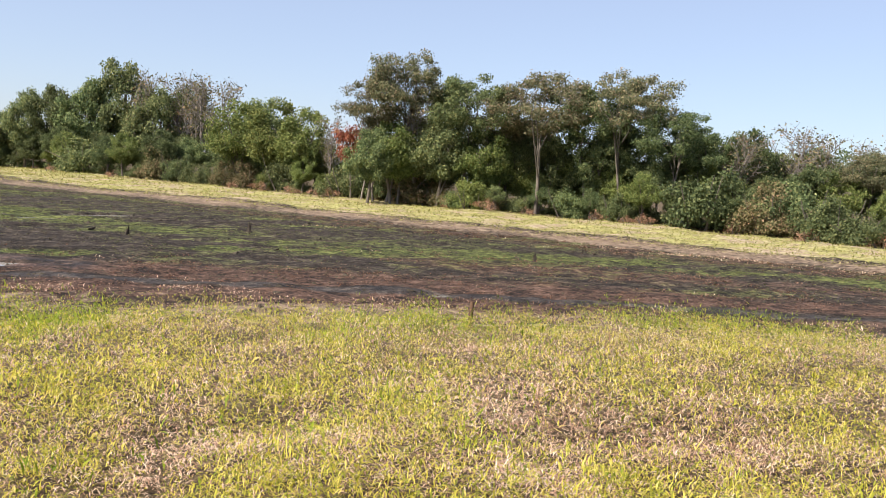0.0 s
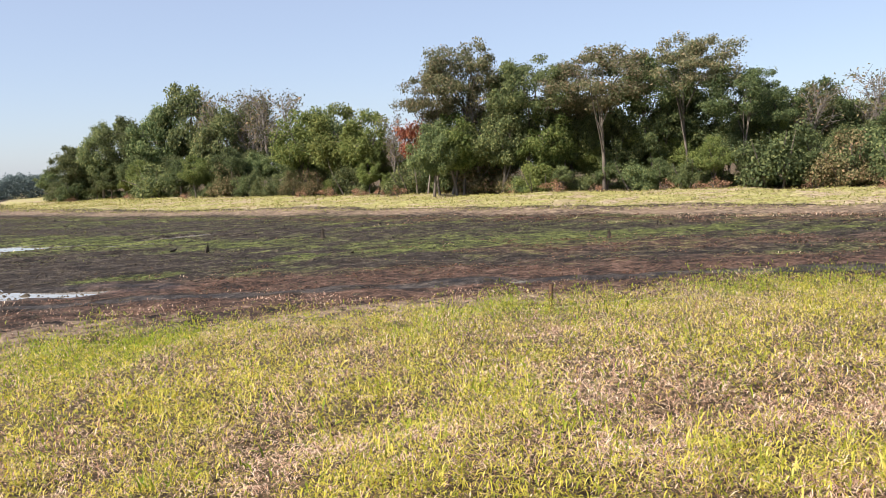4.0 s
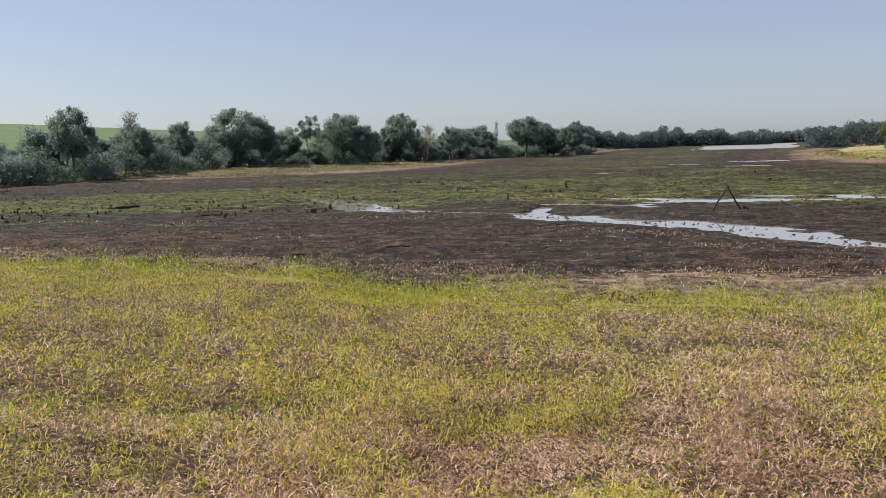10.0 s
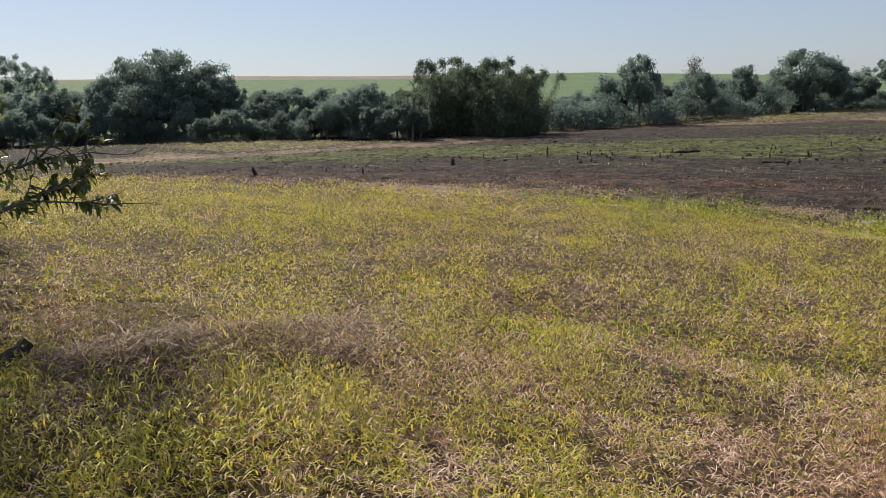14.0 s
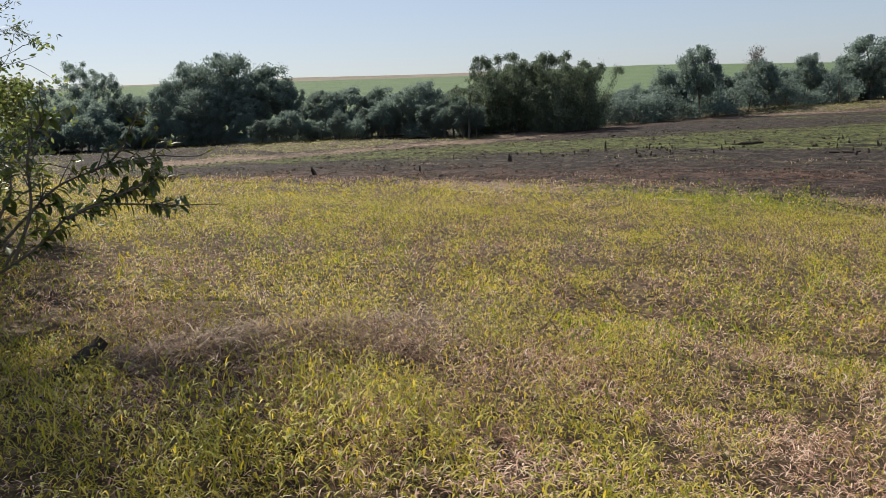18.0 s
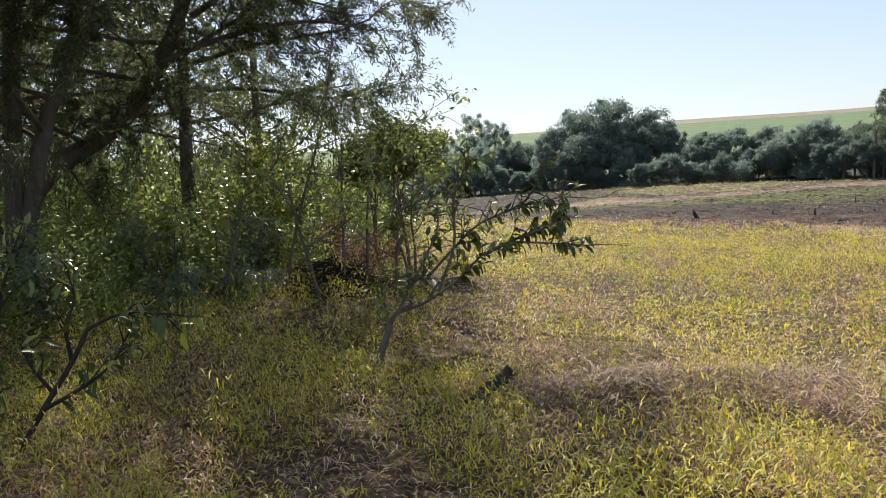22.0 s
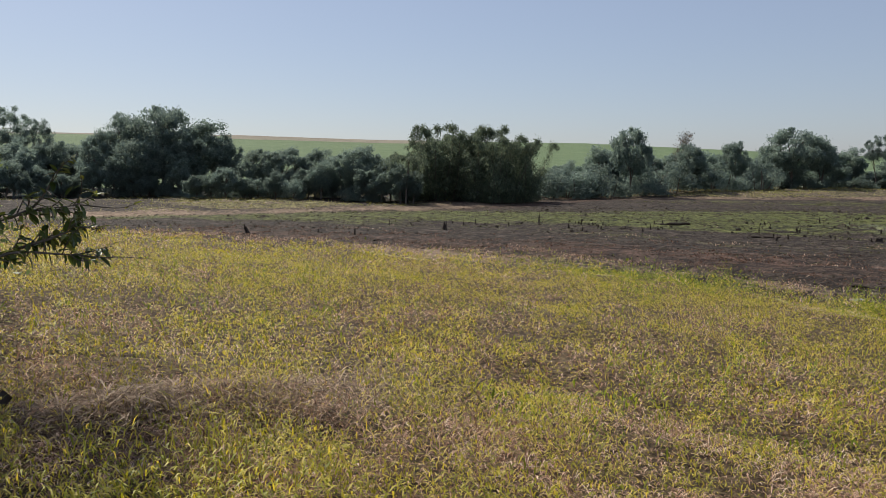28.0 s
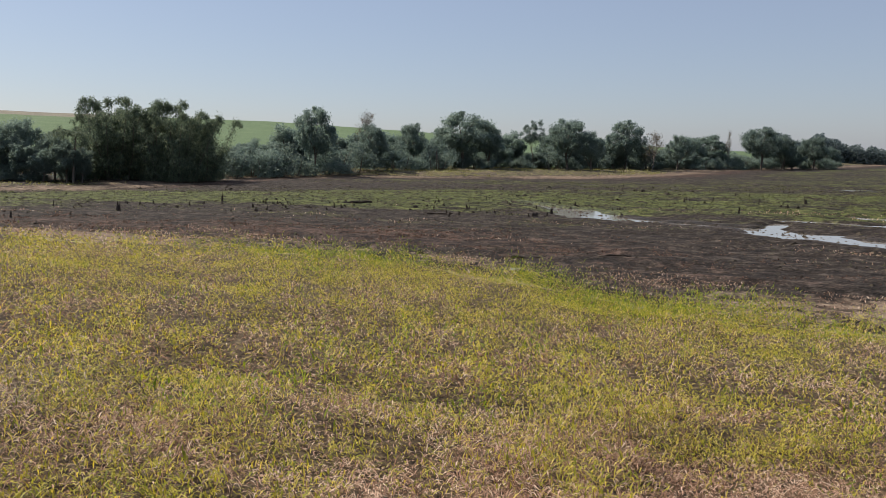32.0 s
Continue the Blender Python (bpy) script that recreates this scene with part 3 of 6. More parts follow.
LUSH_SPOTS = [(2.6, 14.3, 1.1), (-7.3, 18.5, 1.2), (-10, 19.7, 0.9), (-4.1, 19.0, 1.0), (0.1, 17.8, 0.9), (5.3, 18.0, 1.4), (-1.9, 16.5, 0.8), (12.2, 14.7, 1.0), (8.2, 13.1, 0.8), (4.2, 15.6, 0.9), (-6.3, 17.0, 0.8), (-13.2, 15.1, 0.7), (20, 12.5, 1.5)]
DRY_SPOTS = [(-4.9, 15.3, 1.0), (-0.4, 10.8, 1.0), (-1.2, 9.3, 0.8), (-0.9, 11.7, 1.2), (0.4, 10.6, 0.9), (15.3, 12.3, 1.3), (11, 11.7, 1.1), (9, 10.5, 1.2), (5.9, 6.0, 0.8), (-5.0, 13.0, 1.0), (-3.8, 9.1, 0.9), (-0.9, 14.9, 1.2), (0.0, 9.1, 0.8), (-0.4, 7.1, 0.6),
             (1.6, 7.6, 0.6), (0.2, 5.3, 0.5), (10.3, 9.5, 1.0), (4.9, 10.2, 0.8), (5.4, 4.4, 0.5), (3.7, 5.4, 0.6), (3.6, 11.3, 0.8), (2.0, 5.6, 0.5), (4.4, 4.6, 0.4), (3.4, 7.9, 0.6)]
BROWN_SPOTS = [(-8.5, 5.5, 0.7), (-6.1, 2.6, 0.7), (-10.3, 8, 0.9), (-5.5, 9.3, 0.8), (-8.2, 9.5, 0.8), (-5.2, 7.2, 0.8), (-6.7, 11.6, 0.7), (-5.4, 4.6, 0.6), (-5.6, 1.6, 0.6), (-6.7, -1.0, 0.8), (1.6, 9.0, 0.6),
               (-7.5, 7.6, 0.7), (-6.5, 9.4, 0.7), (-4.6, 3.8, 0.6), (-3.1, 4.4, 0.3), (-2.9, 5.4, 0.28), (-4.8, 6.0, 0.5), (-5.0, -1.2, 0.6), (-4.6, 2.0, 0.5), (0.2, 6.2, 0.5)]
TRACK = [(1.8, 20.6), (1.4, 14.7), (0.6, 10.0), (0.2, 8.1), (0.0, 5.9), (0.0, 4.0)]      # a trodden line through the grass


def spots(x, y, some):
    out = 0 * x
    for px, py, r in some:
        out = np.maximum(out, np.exp(-((x - px) ** 2 + (y - py) ** 2) / r**2))
    return out


def patches(x, y):
    """How green (1) or dry (0) the grass is at a place."""
    g = 0.45 * fractal(x, y, 1.5, 51, 3) + 0.55 * fractal(x, y, 0.55, 52, 2)
    track = np.exp(-np.clip(line_distance(x, y, TRACK, [0.8, 0.8, 0.65, 0.6, 0.55, 0.5]), 0, 9) ** 2)
    return np.clip(ease(g, 0.36, 0.58) + 0.6 * spots(x, y, LUSH_SPOTS) - 0.85 * np.maximum(spots(x, y, DRY_SPOTS), track) - 0.3 * spots(x, y, BROWN_SPOTS), 0, 1)


def hummocks(x, y):
    """How tall the growth stands: knee-high tufts with hollows between."""
    return 0.4 + 1.2 * ease(fractal(x, y, 0.9, 61, 3), 0.28, 0.72)


def grass_field(name, label, mat, seed, n, r0, r1, power, length, width, near, pick, lift=0.3, lean=(0.2, 1.3), tuft=8):
    rng = np.random.default_rng(seed)
    m = n // tuft
    x, y, r = scatter(rng, m, r0, r1, power=power)
    nb = banks(x, y)[0]
    keep = (nb > rng.uniform(-0.6, 0.3, m)) & (rng.uniform(0, 1, m) < pick(x, y))
    x, y, r = x[keep], y[keep], r[keep]
    stand = hummocks(x, y) * rng.uniform(0.55, 1.3, len(x))      # each tuft stands at its own height
    x, y, r, stand = (np.repeat(a, tuft) for a in (x, y, r, stand))
    n = len(x)
    loose = 0.016 + 0.0035 * r
    x, y = x + rng.normal(0, 1, n) * loose, y + rng.normal(0, 1, n) * loose
    tall = stand
    z = height(x, y) + rng.uniform(0, 1, n) ** 0.8 * lift * tall
    L = rng.uniform(*length, n) * (0.75 + 0.25 * tall)
    v, f = blades(rng, np.stack([x, y, z], -1), L, rng.uniform(*width, n), rng.uniform(*lean, n), near)
    return tagged(new(name, mesh_np(name, v, f, [mat])), label, "grass", kind="stuff")


def green_share(x, y):
    return (0.10 + 0.88 * patches(x, y)) * (1 - 0.25 * ease(x, 1, 8))


def lush_share(x, y):
    near = banks(x, y)[0]
    return np.clip(ease(fractal(x, y, 2.6, 71, 3), 0.44, 0.62) * (0.10 + 0.8 * np.exp(-(near / 3.0) ** 2)) + 0.9 * spots(x, y, LUSH_SPOTS), 0, 1)


def dry_share(x, y):
    return np.clip((0.90 - 0.74 * patches(x, y)) * (1 - 0.45 * ease(-x, 1, 5)) + 0.3 * ease(x, 1, 8), 0, 1)


def brown_share(x, y):
    return np.clip((1 - 0.6 * ease(x, 0, 4)) * ease(fractal(x, y, 2.2, 75, 3), 0.44, 0.60) * (1 - 0.6 * patches(x, y)) + 0.8 * spots(x, y, BROWN_SPOTS) + 0.45 * np.exp(-np.clip(line_distance(x, y, TRACK, [0.8, 0.8, 0.65, 0.6, 0.55, 0.5]), 0, 9) ** 2), 0, 1)


NEARLY = "yellow-green grass covering the near bank"
STRAWY = "dry straw-coloured grass among the green"
grass_field("green_grass", NEARLY, M_GRASS, 1, 330000, 2.0, 8.0, 1.5, (0.03, 0.078), (0.006, 0.011), True, green_share, 0.34, (0.2, 1.5))
grass_field("dry_grass", STRAWY, M_STRAW, 2, 260000, 2.0, 8.0, 1.5, (0.03, 0.08), (0.0045, 0.009), True, dry_share, 0.2, (0.6, 1.8))
grass_field("green_grass", NEARLY, M_GRASS, 3, 600000, 8.0, 26.0, 1.15, (0.04, 0.10), (0.009, 0.018), False, green_share, 0.34, (0.2, 1.4))
grass_field("dry_grass", STRAWY, M_STRAW, 4, 360000, 8.0, 26.0, 1.15, (0.05, 0.13), (0.006, 0.013), False, dry_share, 0.22, (0.5, 1.6))
grass_field("green_grass", "yellow-green grass running along the shore", M_GRASS, 5, 130000, 24.0, 75.0, 1.0, (0.09, 0.18), (0.025, 0.05), False, green_share)
grass_field("dry_grass", "dry straw-coloured grass along the shore", M_STRAW, 6, 80000, 24.0, 75.0, 1.0, (0.10, 0.18), (0.02, 0.04), False, dry_share, 0.24)
grass_field("brown_grass", "reddish-brown dying grass among the green", M_BROWN, 8, 190000, 2.0, 8.0, 1.5, (0.04, 0.13), (0.003, 0.008), True, brown_share, 0.22, (0.5, 1.6))
grass_field("brown_grass", "reddish-brown dying grass among the green", M_BROWN, 9, 150000, 8.0, 30.0, 1.15, (0.07, 0.16), (0.009, 0.018), False, brown_share, 0.22, (0.4, 1.5))
grass_field("lush_grass", "lush green tufts along the bank's edge", M_LUSH, 7, 560000, 6.0, 30.0, 1.3, (0.065, 0.145), (0.011, 0.021), False, lush_share, 0.42, (0.1, 1.1))


def crest_share(x, y):
    near = banks(x, y)[0]
    return 0.9 * np.exp(-((near - 0.7) / 1.3) ** 2) * ease(fractal(x, y, 1.2, 77, 2), 0.38, 0.60)


grass_field("lush_grass", "bright green tufts on the crest of the bank", M_LUSH, 17, 260000, 10.0, 36.0, 1.3, (0.045, 0.11), (0.013, 0.025), False, crest_share, 0.36, (0.05, 1.0))


def rest_of_bank(name, label, mat, seed, n, r0, r1, yaw0, yaw1, length, width, lift, pick):
    """Grass underfoot and behind the walk."""
    rng = np.random.default_rng(seed)
    x, y, _ = scatter(rng, n, r0, r1, yaw0, yaw1, 1.8)
    keep = rng.uniform(0, 1, n) < pick(x, y)
    x, y = x[keep], y[keep]
    k = len(x)
    z = height(x, y) + rng.uniform(0, 1, k) * lift
    v, f = blades(rng, np.stack([x, y, z], -1), rng.uniform(*length, k), rng.uniform(*width, k), rng.uniform(0.3, 1.5, k), False)
    return tagged(new(name, mesh_np(name, v, f, [mat])), label, "grass", kind="stuff")


TRODDEN = "yellow-green grass trodden on the bank"
TRODDEN_DRY = "dry straw-coloured grass trodden on the bank"
rest_of_bank("green_grass", TRODDEN, M_GRASS, 12, 40000, 0.1, 2.2, -180, 180, (0.04, 0.10), (0.005, 0.011), 0.16, green_share)
rest_of_bank("dry_grass", TRODDEN_DRY, M_STRAW, 13, 36000, 0.1, 2.2, -180, 180, (0.05, 0.12), (0.004, 0.008), 0.12, dry_share)
rest_of_bank("green_grass", TRODDEN, M_GRASS, 14, 170000, 2.0, 22.0, 121, 261, (0.06, 0.13), (0.011, 0.022), 0.2, green_share)
rest_of_bank("dry_grass", TRODDEN_DRY, M_STRAW, 15, 130000, 2.0, 22.0, 121, 261, (0.06, 0.14), (0.009, 0.018), 0.14, dry_share)


def bed_plants(name, label, mat, seed, n, r0, r1, share, length, width, lift, lean):
    """Low growth on the lake bed and along the far banks."""
    rng = np.random.default_rng(seed)
    x, y, r = scatter(rng, n, r0, r1, power=1.2)
    keep = rng.uniform(0, 1, n) < share(x, y)
    x, y, r = x[keep], y[keep], r[keep]
    n = len(x)
    grow_r = (r / 35) ** 0.7
    z = height(x, y) + rng.uniform(0, 1, n) * lift
    keep = (z > WATER_Z + 0.02) & (line_distance(x, y, RIVER, [w + 1.6 for w in RIVER_W]) > 1)
    x, y, z, grow_r, n = x[keep], y[keep], z[keep], grow_r[keep], int(keep.sum())
    v, f = blades(rng, np.stack([x, y, z], -1), rng.uniform(*length, n) * grow_r, rng.uniform(*width, n) * grow_r, rng.uniform(*lean, n), False)
    return tagged(new(name, mesh_np(name, v, f, [mat])), label, "plants", kind="stuff")


def clump(x, y, s, seed):
    return ease(fractal(x, y, s, seed, 3), 0.48, 0.62)


bed_plants("red_plants", "low red-brown plants on the drying mud", M_REDPLANT, 21, 280000, 19, 70,
           lambda x, y: ease(regions(x, y)["red"], 0.15, 0.6) * clump(x, y, 1.2, 81), (0.05, 0.13), (0.03, 0.06), 0.05, (0.3, 1.5))
bed_plants("mud_plants", "low green plants growing on the mud", M_MUDGREEN, 22, 260000, 22, 110,
           lambda x, y: ease(regions(x, y)["moss"], 0.12, 0.5) * (0.1 + 0.9 * clump(x, y, 1.4, 82)), (0.04, 0.10), (0.04, 0.08), 0.03, (0.5, 1.6))
bed_plants("dry_stubble", "dry pale stubble along the mud's edge", M_STRAW, 23, 420000, 18, 60,
           lambda x, y: ease(regions(x, y)["straw"], 0.12, 0.5) * (0.15 + 0.85 * clump(x * 0.6, y, 1.3, 83)), (0.05, 0.17), (0.014, 0.032), 0.05, (0.2, 1.3))


def bank_share(x, y):
    near, right, left = banks(x, y)
    return (near < 0) * np.clip(ease(right, 2, 5) * (right < 28) + ease(left, 2, 4) * (left < 40) * np.maximum(0.05 + 0.6 * ease(fractal(x * 0.6, y, 9.0, 37, 3), 0.42, 0.6), 0.10 * ease(y, 74, 84)), 0, 1)


bed_plants("bank_grass", "yellowish grass on the far banks", M_FAR_GRASS, 24, 330000, 48, 175, bank_share, (0.06, 0.16), (0.035, 0.075), 0.05, (0.2, 1.4))


# ---- clods of mud and root stubs all over the bed ----
M_MUD = bark_material("mud_clod", (0.016, 0.012, 0.009), (0.10, 0.082, 0.06), 5.0)


def build_clods(n):
    rng = np.random.default_rng(29)
    x, y, r = scatter(rng, n, 20, 95, power=1.1)
    near, right, left = banks(x, y)
    z = height(x, y)
    keep = (np.maximum(np.maximum(near, right), left) < -0.3) & (z > WATER_Z - 0.10) & (rng.uniform(0, 1, n) < 0.15 + 0.85 * clump(x * 0.6, y, 2.2, 85))
    x, y, z, r = x[keep], y[keep], z[keep], r[keep]
    at = rng.uniform(0, len(RIVER) - 1, 520)
    wx = np.interp(at, np.arange(len(RIVER)), [p[0] for p in RIVER]) + rng.normal(0, 0.5, 520)
    wy = np.interp(at, np.arange(len(RIVER)), [p[1] for p in RIVER]) + rng.normal(0, 0.9, 520)
    x, y, z, r = np.concatenate([x, wx]), np.concatenate([y, wy]), np.concatenate([z, np.full(520, WATER_Z)]), np.concatenate([r, np.hypot(wx, wy)])
    n = len(x)
    a = rng.uniform(0, 6.28, n)
    size = rng.uniform(0.03, 0.12, n) * np.where(rng.uniform(0, 1, n) < 0.06, 1.9, 1.0) * (r / 35) ** 0.6
    v = []
    for k in range(4):
        b = a + k * np.pi / 2 + rng.uniform(-0.4, 0.4, n)
        q = size * rng.uniform(0.6, 1.5, n)
        v.append(np.stack([x + np.cos(b) * q, y + np.sin(b) * q, z - 0.02], -1))
    v.append(np.stack([x + rng.normal(0, 0.3, n) * size, y + rng.normal(0, 0.3, n) * size, z + size * rng.uniform(0.1, 0.55, n)], -1))
    k = np.arange(n)[:, None] * 5
    f = np.concatenate([k + [i, (i + 1) % 4, 4] for i in range(4)])
    me = mesh_np("mud_clods", np.stack(v, 1).reshape(-1, 3), [f], [M_MUD], smooth=False)
    return tagged(new("mud_clods", me), "dark clods of mud and roots over the lake bed", "mud", kind="stuff")


build_clods(80000)


# ---- trees ----
def tube(path, radii, sides=6):
    """A tapered, bent stem: vertices and quads."""
    path, radii = np.asarray(path, float), np.asarray(radii, float)
    d = unit(np.gradient(path, axis=0))
    ref = np.where(np.abs(d[:, 2:3]) > 0.9, np.array([[1.0, 0, 0]]), np.array([[0, 0, 1.0]]))
    u = unit(np.cross(d, ref))
    w = np.cross(d, u)
    a = np.arange(sides) * 2 * np.pi / sides
    v = path[:, None] + radii[:, None, None] * (np.cos(a)[None, :, None] * u[:, None] + np.sin(a)[None, :, None] * w[:, None])
    k = len(path)
    i, j = np.meshgrid(np.arange(k - 1), np.arange(sides), indexing="ij")
    q = np.stack([i * sides + j, i * sides + (j + 1) % sides, (i + 1) * sides + (j + 1) % sides, (i + 1) * sides + j], -1).reshape(-1, 4)
    return v.reshape(-1, 3), q


def smooth(points, steps=5):
    """A rounded path through the points."""
    p = np.asarray(points, float)
    q = np.concatenate([[2 * p[0] - p[1]], p, [2 * p[-1] - p[-2]]])
    out = []
    for i in range(1, len(q) - 2):
        for t in np.arange(steps) / steps:
            out.append(0.5 * (2 * q[i] + (q[i + 1] - q[i - 1]) * t + (2 * q[i - 1] - 5 * q[i] + 4 * q[i + 1] - q[i + 2]) * t**2 + (3 * q[i] - q[i - 1] - 3 * q[i + 1] + q[i + 2]) * t**3))
    return np.array(out + [p[-1]])


class Wood:
    """Gathers stems into one mesh."""

    def __init__(self):
        self.v, self.f, self.n = [], [], 0

    def add(self, path, radii, sides=6):
        v, q = tube(path, radii, sides)
        self.v.append(v)
        self.f.append(q + self.n)
        self.n += len(v)

    def mesh(self, name, mat):
        return mesh_np(name, np.concatenate(self.v), [np.concatenate(self.f)], [mat])


def bend(rng, start, way, length, steps, wander, lift=0.0):
    """A wandering path from start; lift turns it up (or down) as it goes."""
    pts, d = [np.array(start, float)], unit(np.array(way, float))
    for _ in range(steps):
        d = unit(d + rng.normal(0, wander, 3) + [0, 0, lift])
        pts.append(pts[-1] + d * length / steps)
    return np.array(pts)


def leaf_cloud(rng, centres, radius, count, size, flat=0.7, droop=0.0, thin=0.5, facing=0.75):
    """Folded leaves in clumps round the centres; they turn their faces outwards and up, as leaves do."""
    n = len(centres) * count
    c = np.repeat(centres, count, 0)
    way = unit(rng.normal(0, 1, (n, 3)))
    off = way * (rng.uniform(0, 1, (n, 1)) ** 0.36) * np.repeat(radius, count)[:, None]
    off = off * 0.85 + rng.normal(0, 0.2, (n, 3)) * np.repeat(radius, count)[:, None]
    off[:, 2] *= flat
    p = c + off
    nrm = unit((way + [0, 0, 0.5]) * facing + rng.normal(0, 0.5, (n, 3)))
    d = unit(np.cross(nrm, rng.normal(0, 1, (n, 3))) + [0, 0, -droop])
    s = unit(np.cross(nrm, d))
    L = size * rng.uniform(0.6, 1.4, (n, 1))
    W = L * thin
    v = np.stack([p, p + d * L * 0.5 + s * W * 0.5 + nrm * L * 0.08, p + d * L, p + d * L * 0.5 - s * W * 0.5 + nrm * L * 0.08], 1).reshape(-1, 3)
    return v, np.arange(n)[:, None] * 4 + [0, 1, 2, 3]


def grow(rng, wood, tall, trunk_r, fork, spread, limbs, twigs, wander=0.12, lean=0.1, fine=0.0, rise=(0.25, 0.9)):
    """Trunk, limbs and twigs into wood; returns the twigs' ends."""
    trunk = bend(rng, (0, 0, -0.2), (rng.normal(0, lean), rng.normal(0, lean), 1), tall * 0.8 + 0.2, 8, wander * 0.5, 0.05)
    wood.add(trunk, np.linspace(trunk_r, trunk_r * 0.35, 9), 7)
    ends = []
    for k in range(limbs):
        s = fork + (1 - fork) * (k + rng.uniform(0, 1)) / limbs
        i = min(int(s * 8), 7)
        start = trunk[i] + (trunk[i + 1] - trunk[i]) * (s * 8 - i)
        a = k * 2.4 + rng.uniform(-0.5, 0.5)
        up = rng.uniform(*rise)
        length = spread * rng.uniform(0.7, 1.15) * (1.15 - 0.5 * (s - fork) / (1 - fork))
        limb = bend(rng, start, (np.cos(a), np.sin(a), up), length, 5, wander, 0.06)
        r = trunk_r * 0.42 * (1.1 - 0.5 * s)
        wood.add(limb, np.linspace(r, r * 0.3, 6), 5)
        for _ in range(twigs):
            j = rng.integers(2, 6)
            tw = bend(rng, limb[j], unit(rng.normal(0, 1, 3)) + unit(limb[j] - start) + [0, 0, 0.25], spread * rng.uniform(0.25, 0.5), 3, wander)
            wood.add(tw, np.linspace(max(r * 0.3, fine), max(r * 0.1, fine * 0.6), 4), 3)
            ends += [tw[-1], tw[-2]]
        ends.append(limb[-1])
    ends.append(trunk[-1])
    return np.array(ends)


def make_tree(name, seed, tall, trunk_r, fork, spread, limbs, twigs, clump, count, size, leaf, bark, label, category="tree", flat=0.7, droop=0.0, thin=0.5, extra=None):
    rng = np.random.default_rng(seed)
    thing = tagged(new(name), label, category)
    wood = Wood()
    ends = grow(rng, wood, tall, trunk_r, fork, spread, limbs, twigs, fine=0.0 if count > 5 else 0.02, rise=(0.25, 0.9) if count > 5 else (0.8, 2.0))
    part("trunk", wood.mesh("trunk", bark), thing)
    if count:
        v, f = leaf_cloud(rng, ends, rng.uniform(0.6, 1.3, len(ends)) * clump, count, size, flat, droop, thin)
        part("crown", mesh_np("crown", v, [f], [leaf]), thing)
    return thing


def crown_tree(name, seed, tall, trunk_r, fork, spread, base, pads, pad_r, flat, count, size, leaf, bark, label, category="tree", hollow=0.55, droop=0.0, thin=0.55, facing=0.75):
    """A trunk whose limbs carry separate pads of leaves on an uneven dome, from the height base * tall up to the top."""
    rng = np.random.default_rng(seed)
    thing = tagged(new(name), label, category)
    lobes = unit(rng.normal(0, 1, (7, 3)) * [1, 1, 0.7])
    way = unit(rng.normal(0, 1, (pads, 3)))
    way[:, 2] = np.where(way[:, 2] < 0, way[:, 2] * 0.7, way[:, 2])
    gain = 0.70 + 0.34 * np.exp(-(1 - (way @ lobes.T).max(1)) * 5)
    half = tall * (1 - base) / 2
    mid_z = tall * (1 + base) / 2
    c = way * (gain * rng.uniform(hollow, 1.0, pads))[:, None] * [spread, spread, half] + [0, 0, mid_z]
    rad = pad_r * rng.uniform(0.65, 1.3, pads)
    c[:, 2] = np.maximum(c[:, 2], rad * flat * 0.8)
    wood = Wood()
    trunk = bend(rng, (0, 0, -0.2), (rng.normal(0, 0.08), rng.normal(0, 0.08), 1), mid_z + half * 0.35, 8, 0.06, 0.05)
    wood.add(trunk, np.linspace(trunk_r, trunk_r * 0.3, 9), 7)
    mains = []
    for k in range(6):
        s = (fork + (0.8 - fork) * k / 6) * 8
        i = min(int(s), 7)
        a = trunk[i] + (trunk[i + 1] - trunk[i]) * (s - i)
        knee = a * 0.45 + c[k] * 0.55 + [0, 0, 0.10 * tall * (c[k, 2] > a[2])] + rng.normal(0, 0.05, 3) * spread
        mains.append(smooth([a, knee, c[k]], 5))
        r = trunk_r * rng.uniform(0.3, 0.5)
        wood.add(mains[-1], np.linspace(r, r * 0.25, len(mains[-1])), 5)
    for k in range(6, pads):
        limb = min(mains, key=lambda m: np.linalg.norm(m[-3] - c[k]))
        a = limb[rng.integers(4, len(limb))]
        path = smooth([a, a * 0.5 + c[k] * 0.5 + rng.normal(0, 0.06, 3) * spread, c[k]], 3)
        r = trunk_r * rng.uniform(0.08, 0.15)
        wood.add(path, np.linspace(r, r * 0.3, len(path)), 4)
    part("trunk", wood.mesh("trunk", bark), thing)
    v, f = leaf_cloud(rng, c, rad, count, size, flat, droop, thin, facing)
    part("crown", mesh_np("crown", v, [f], [leaf]), thing)
    return thing


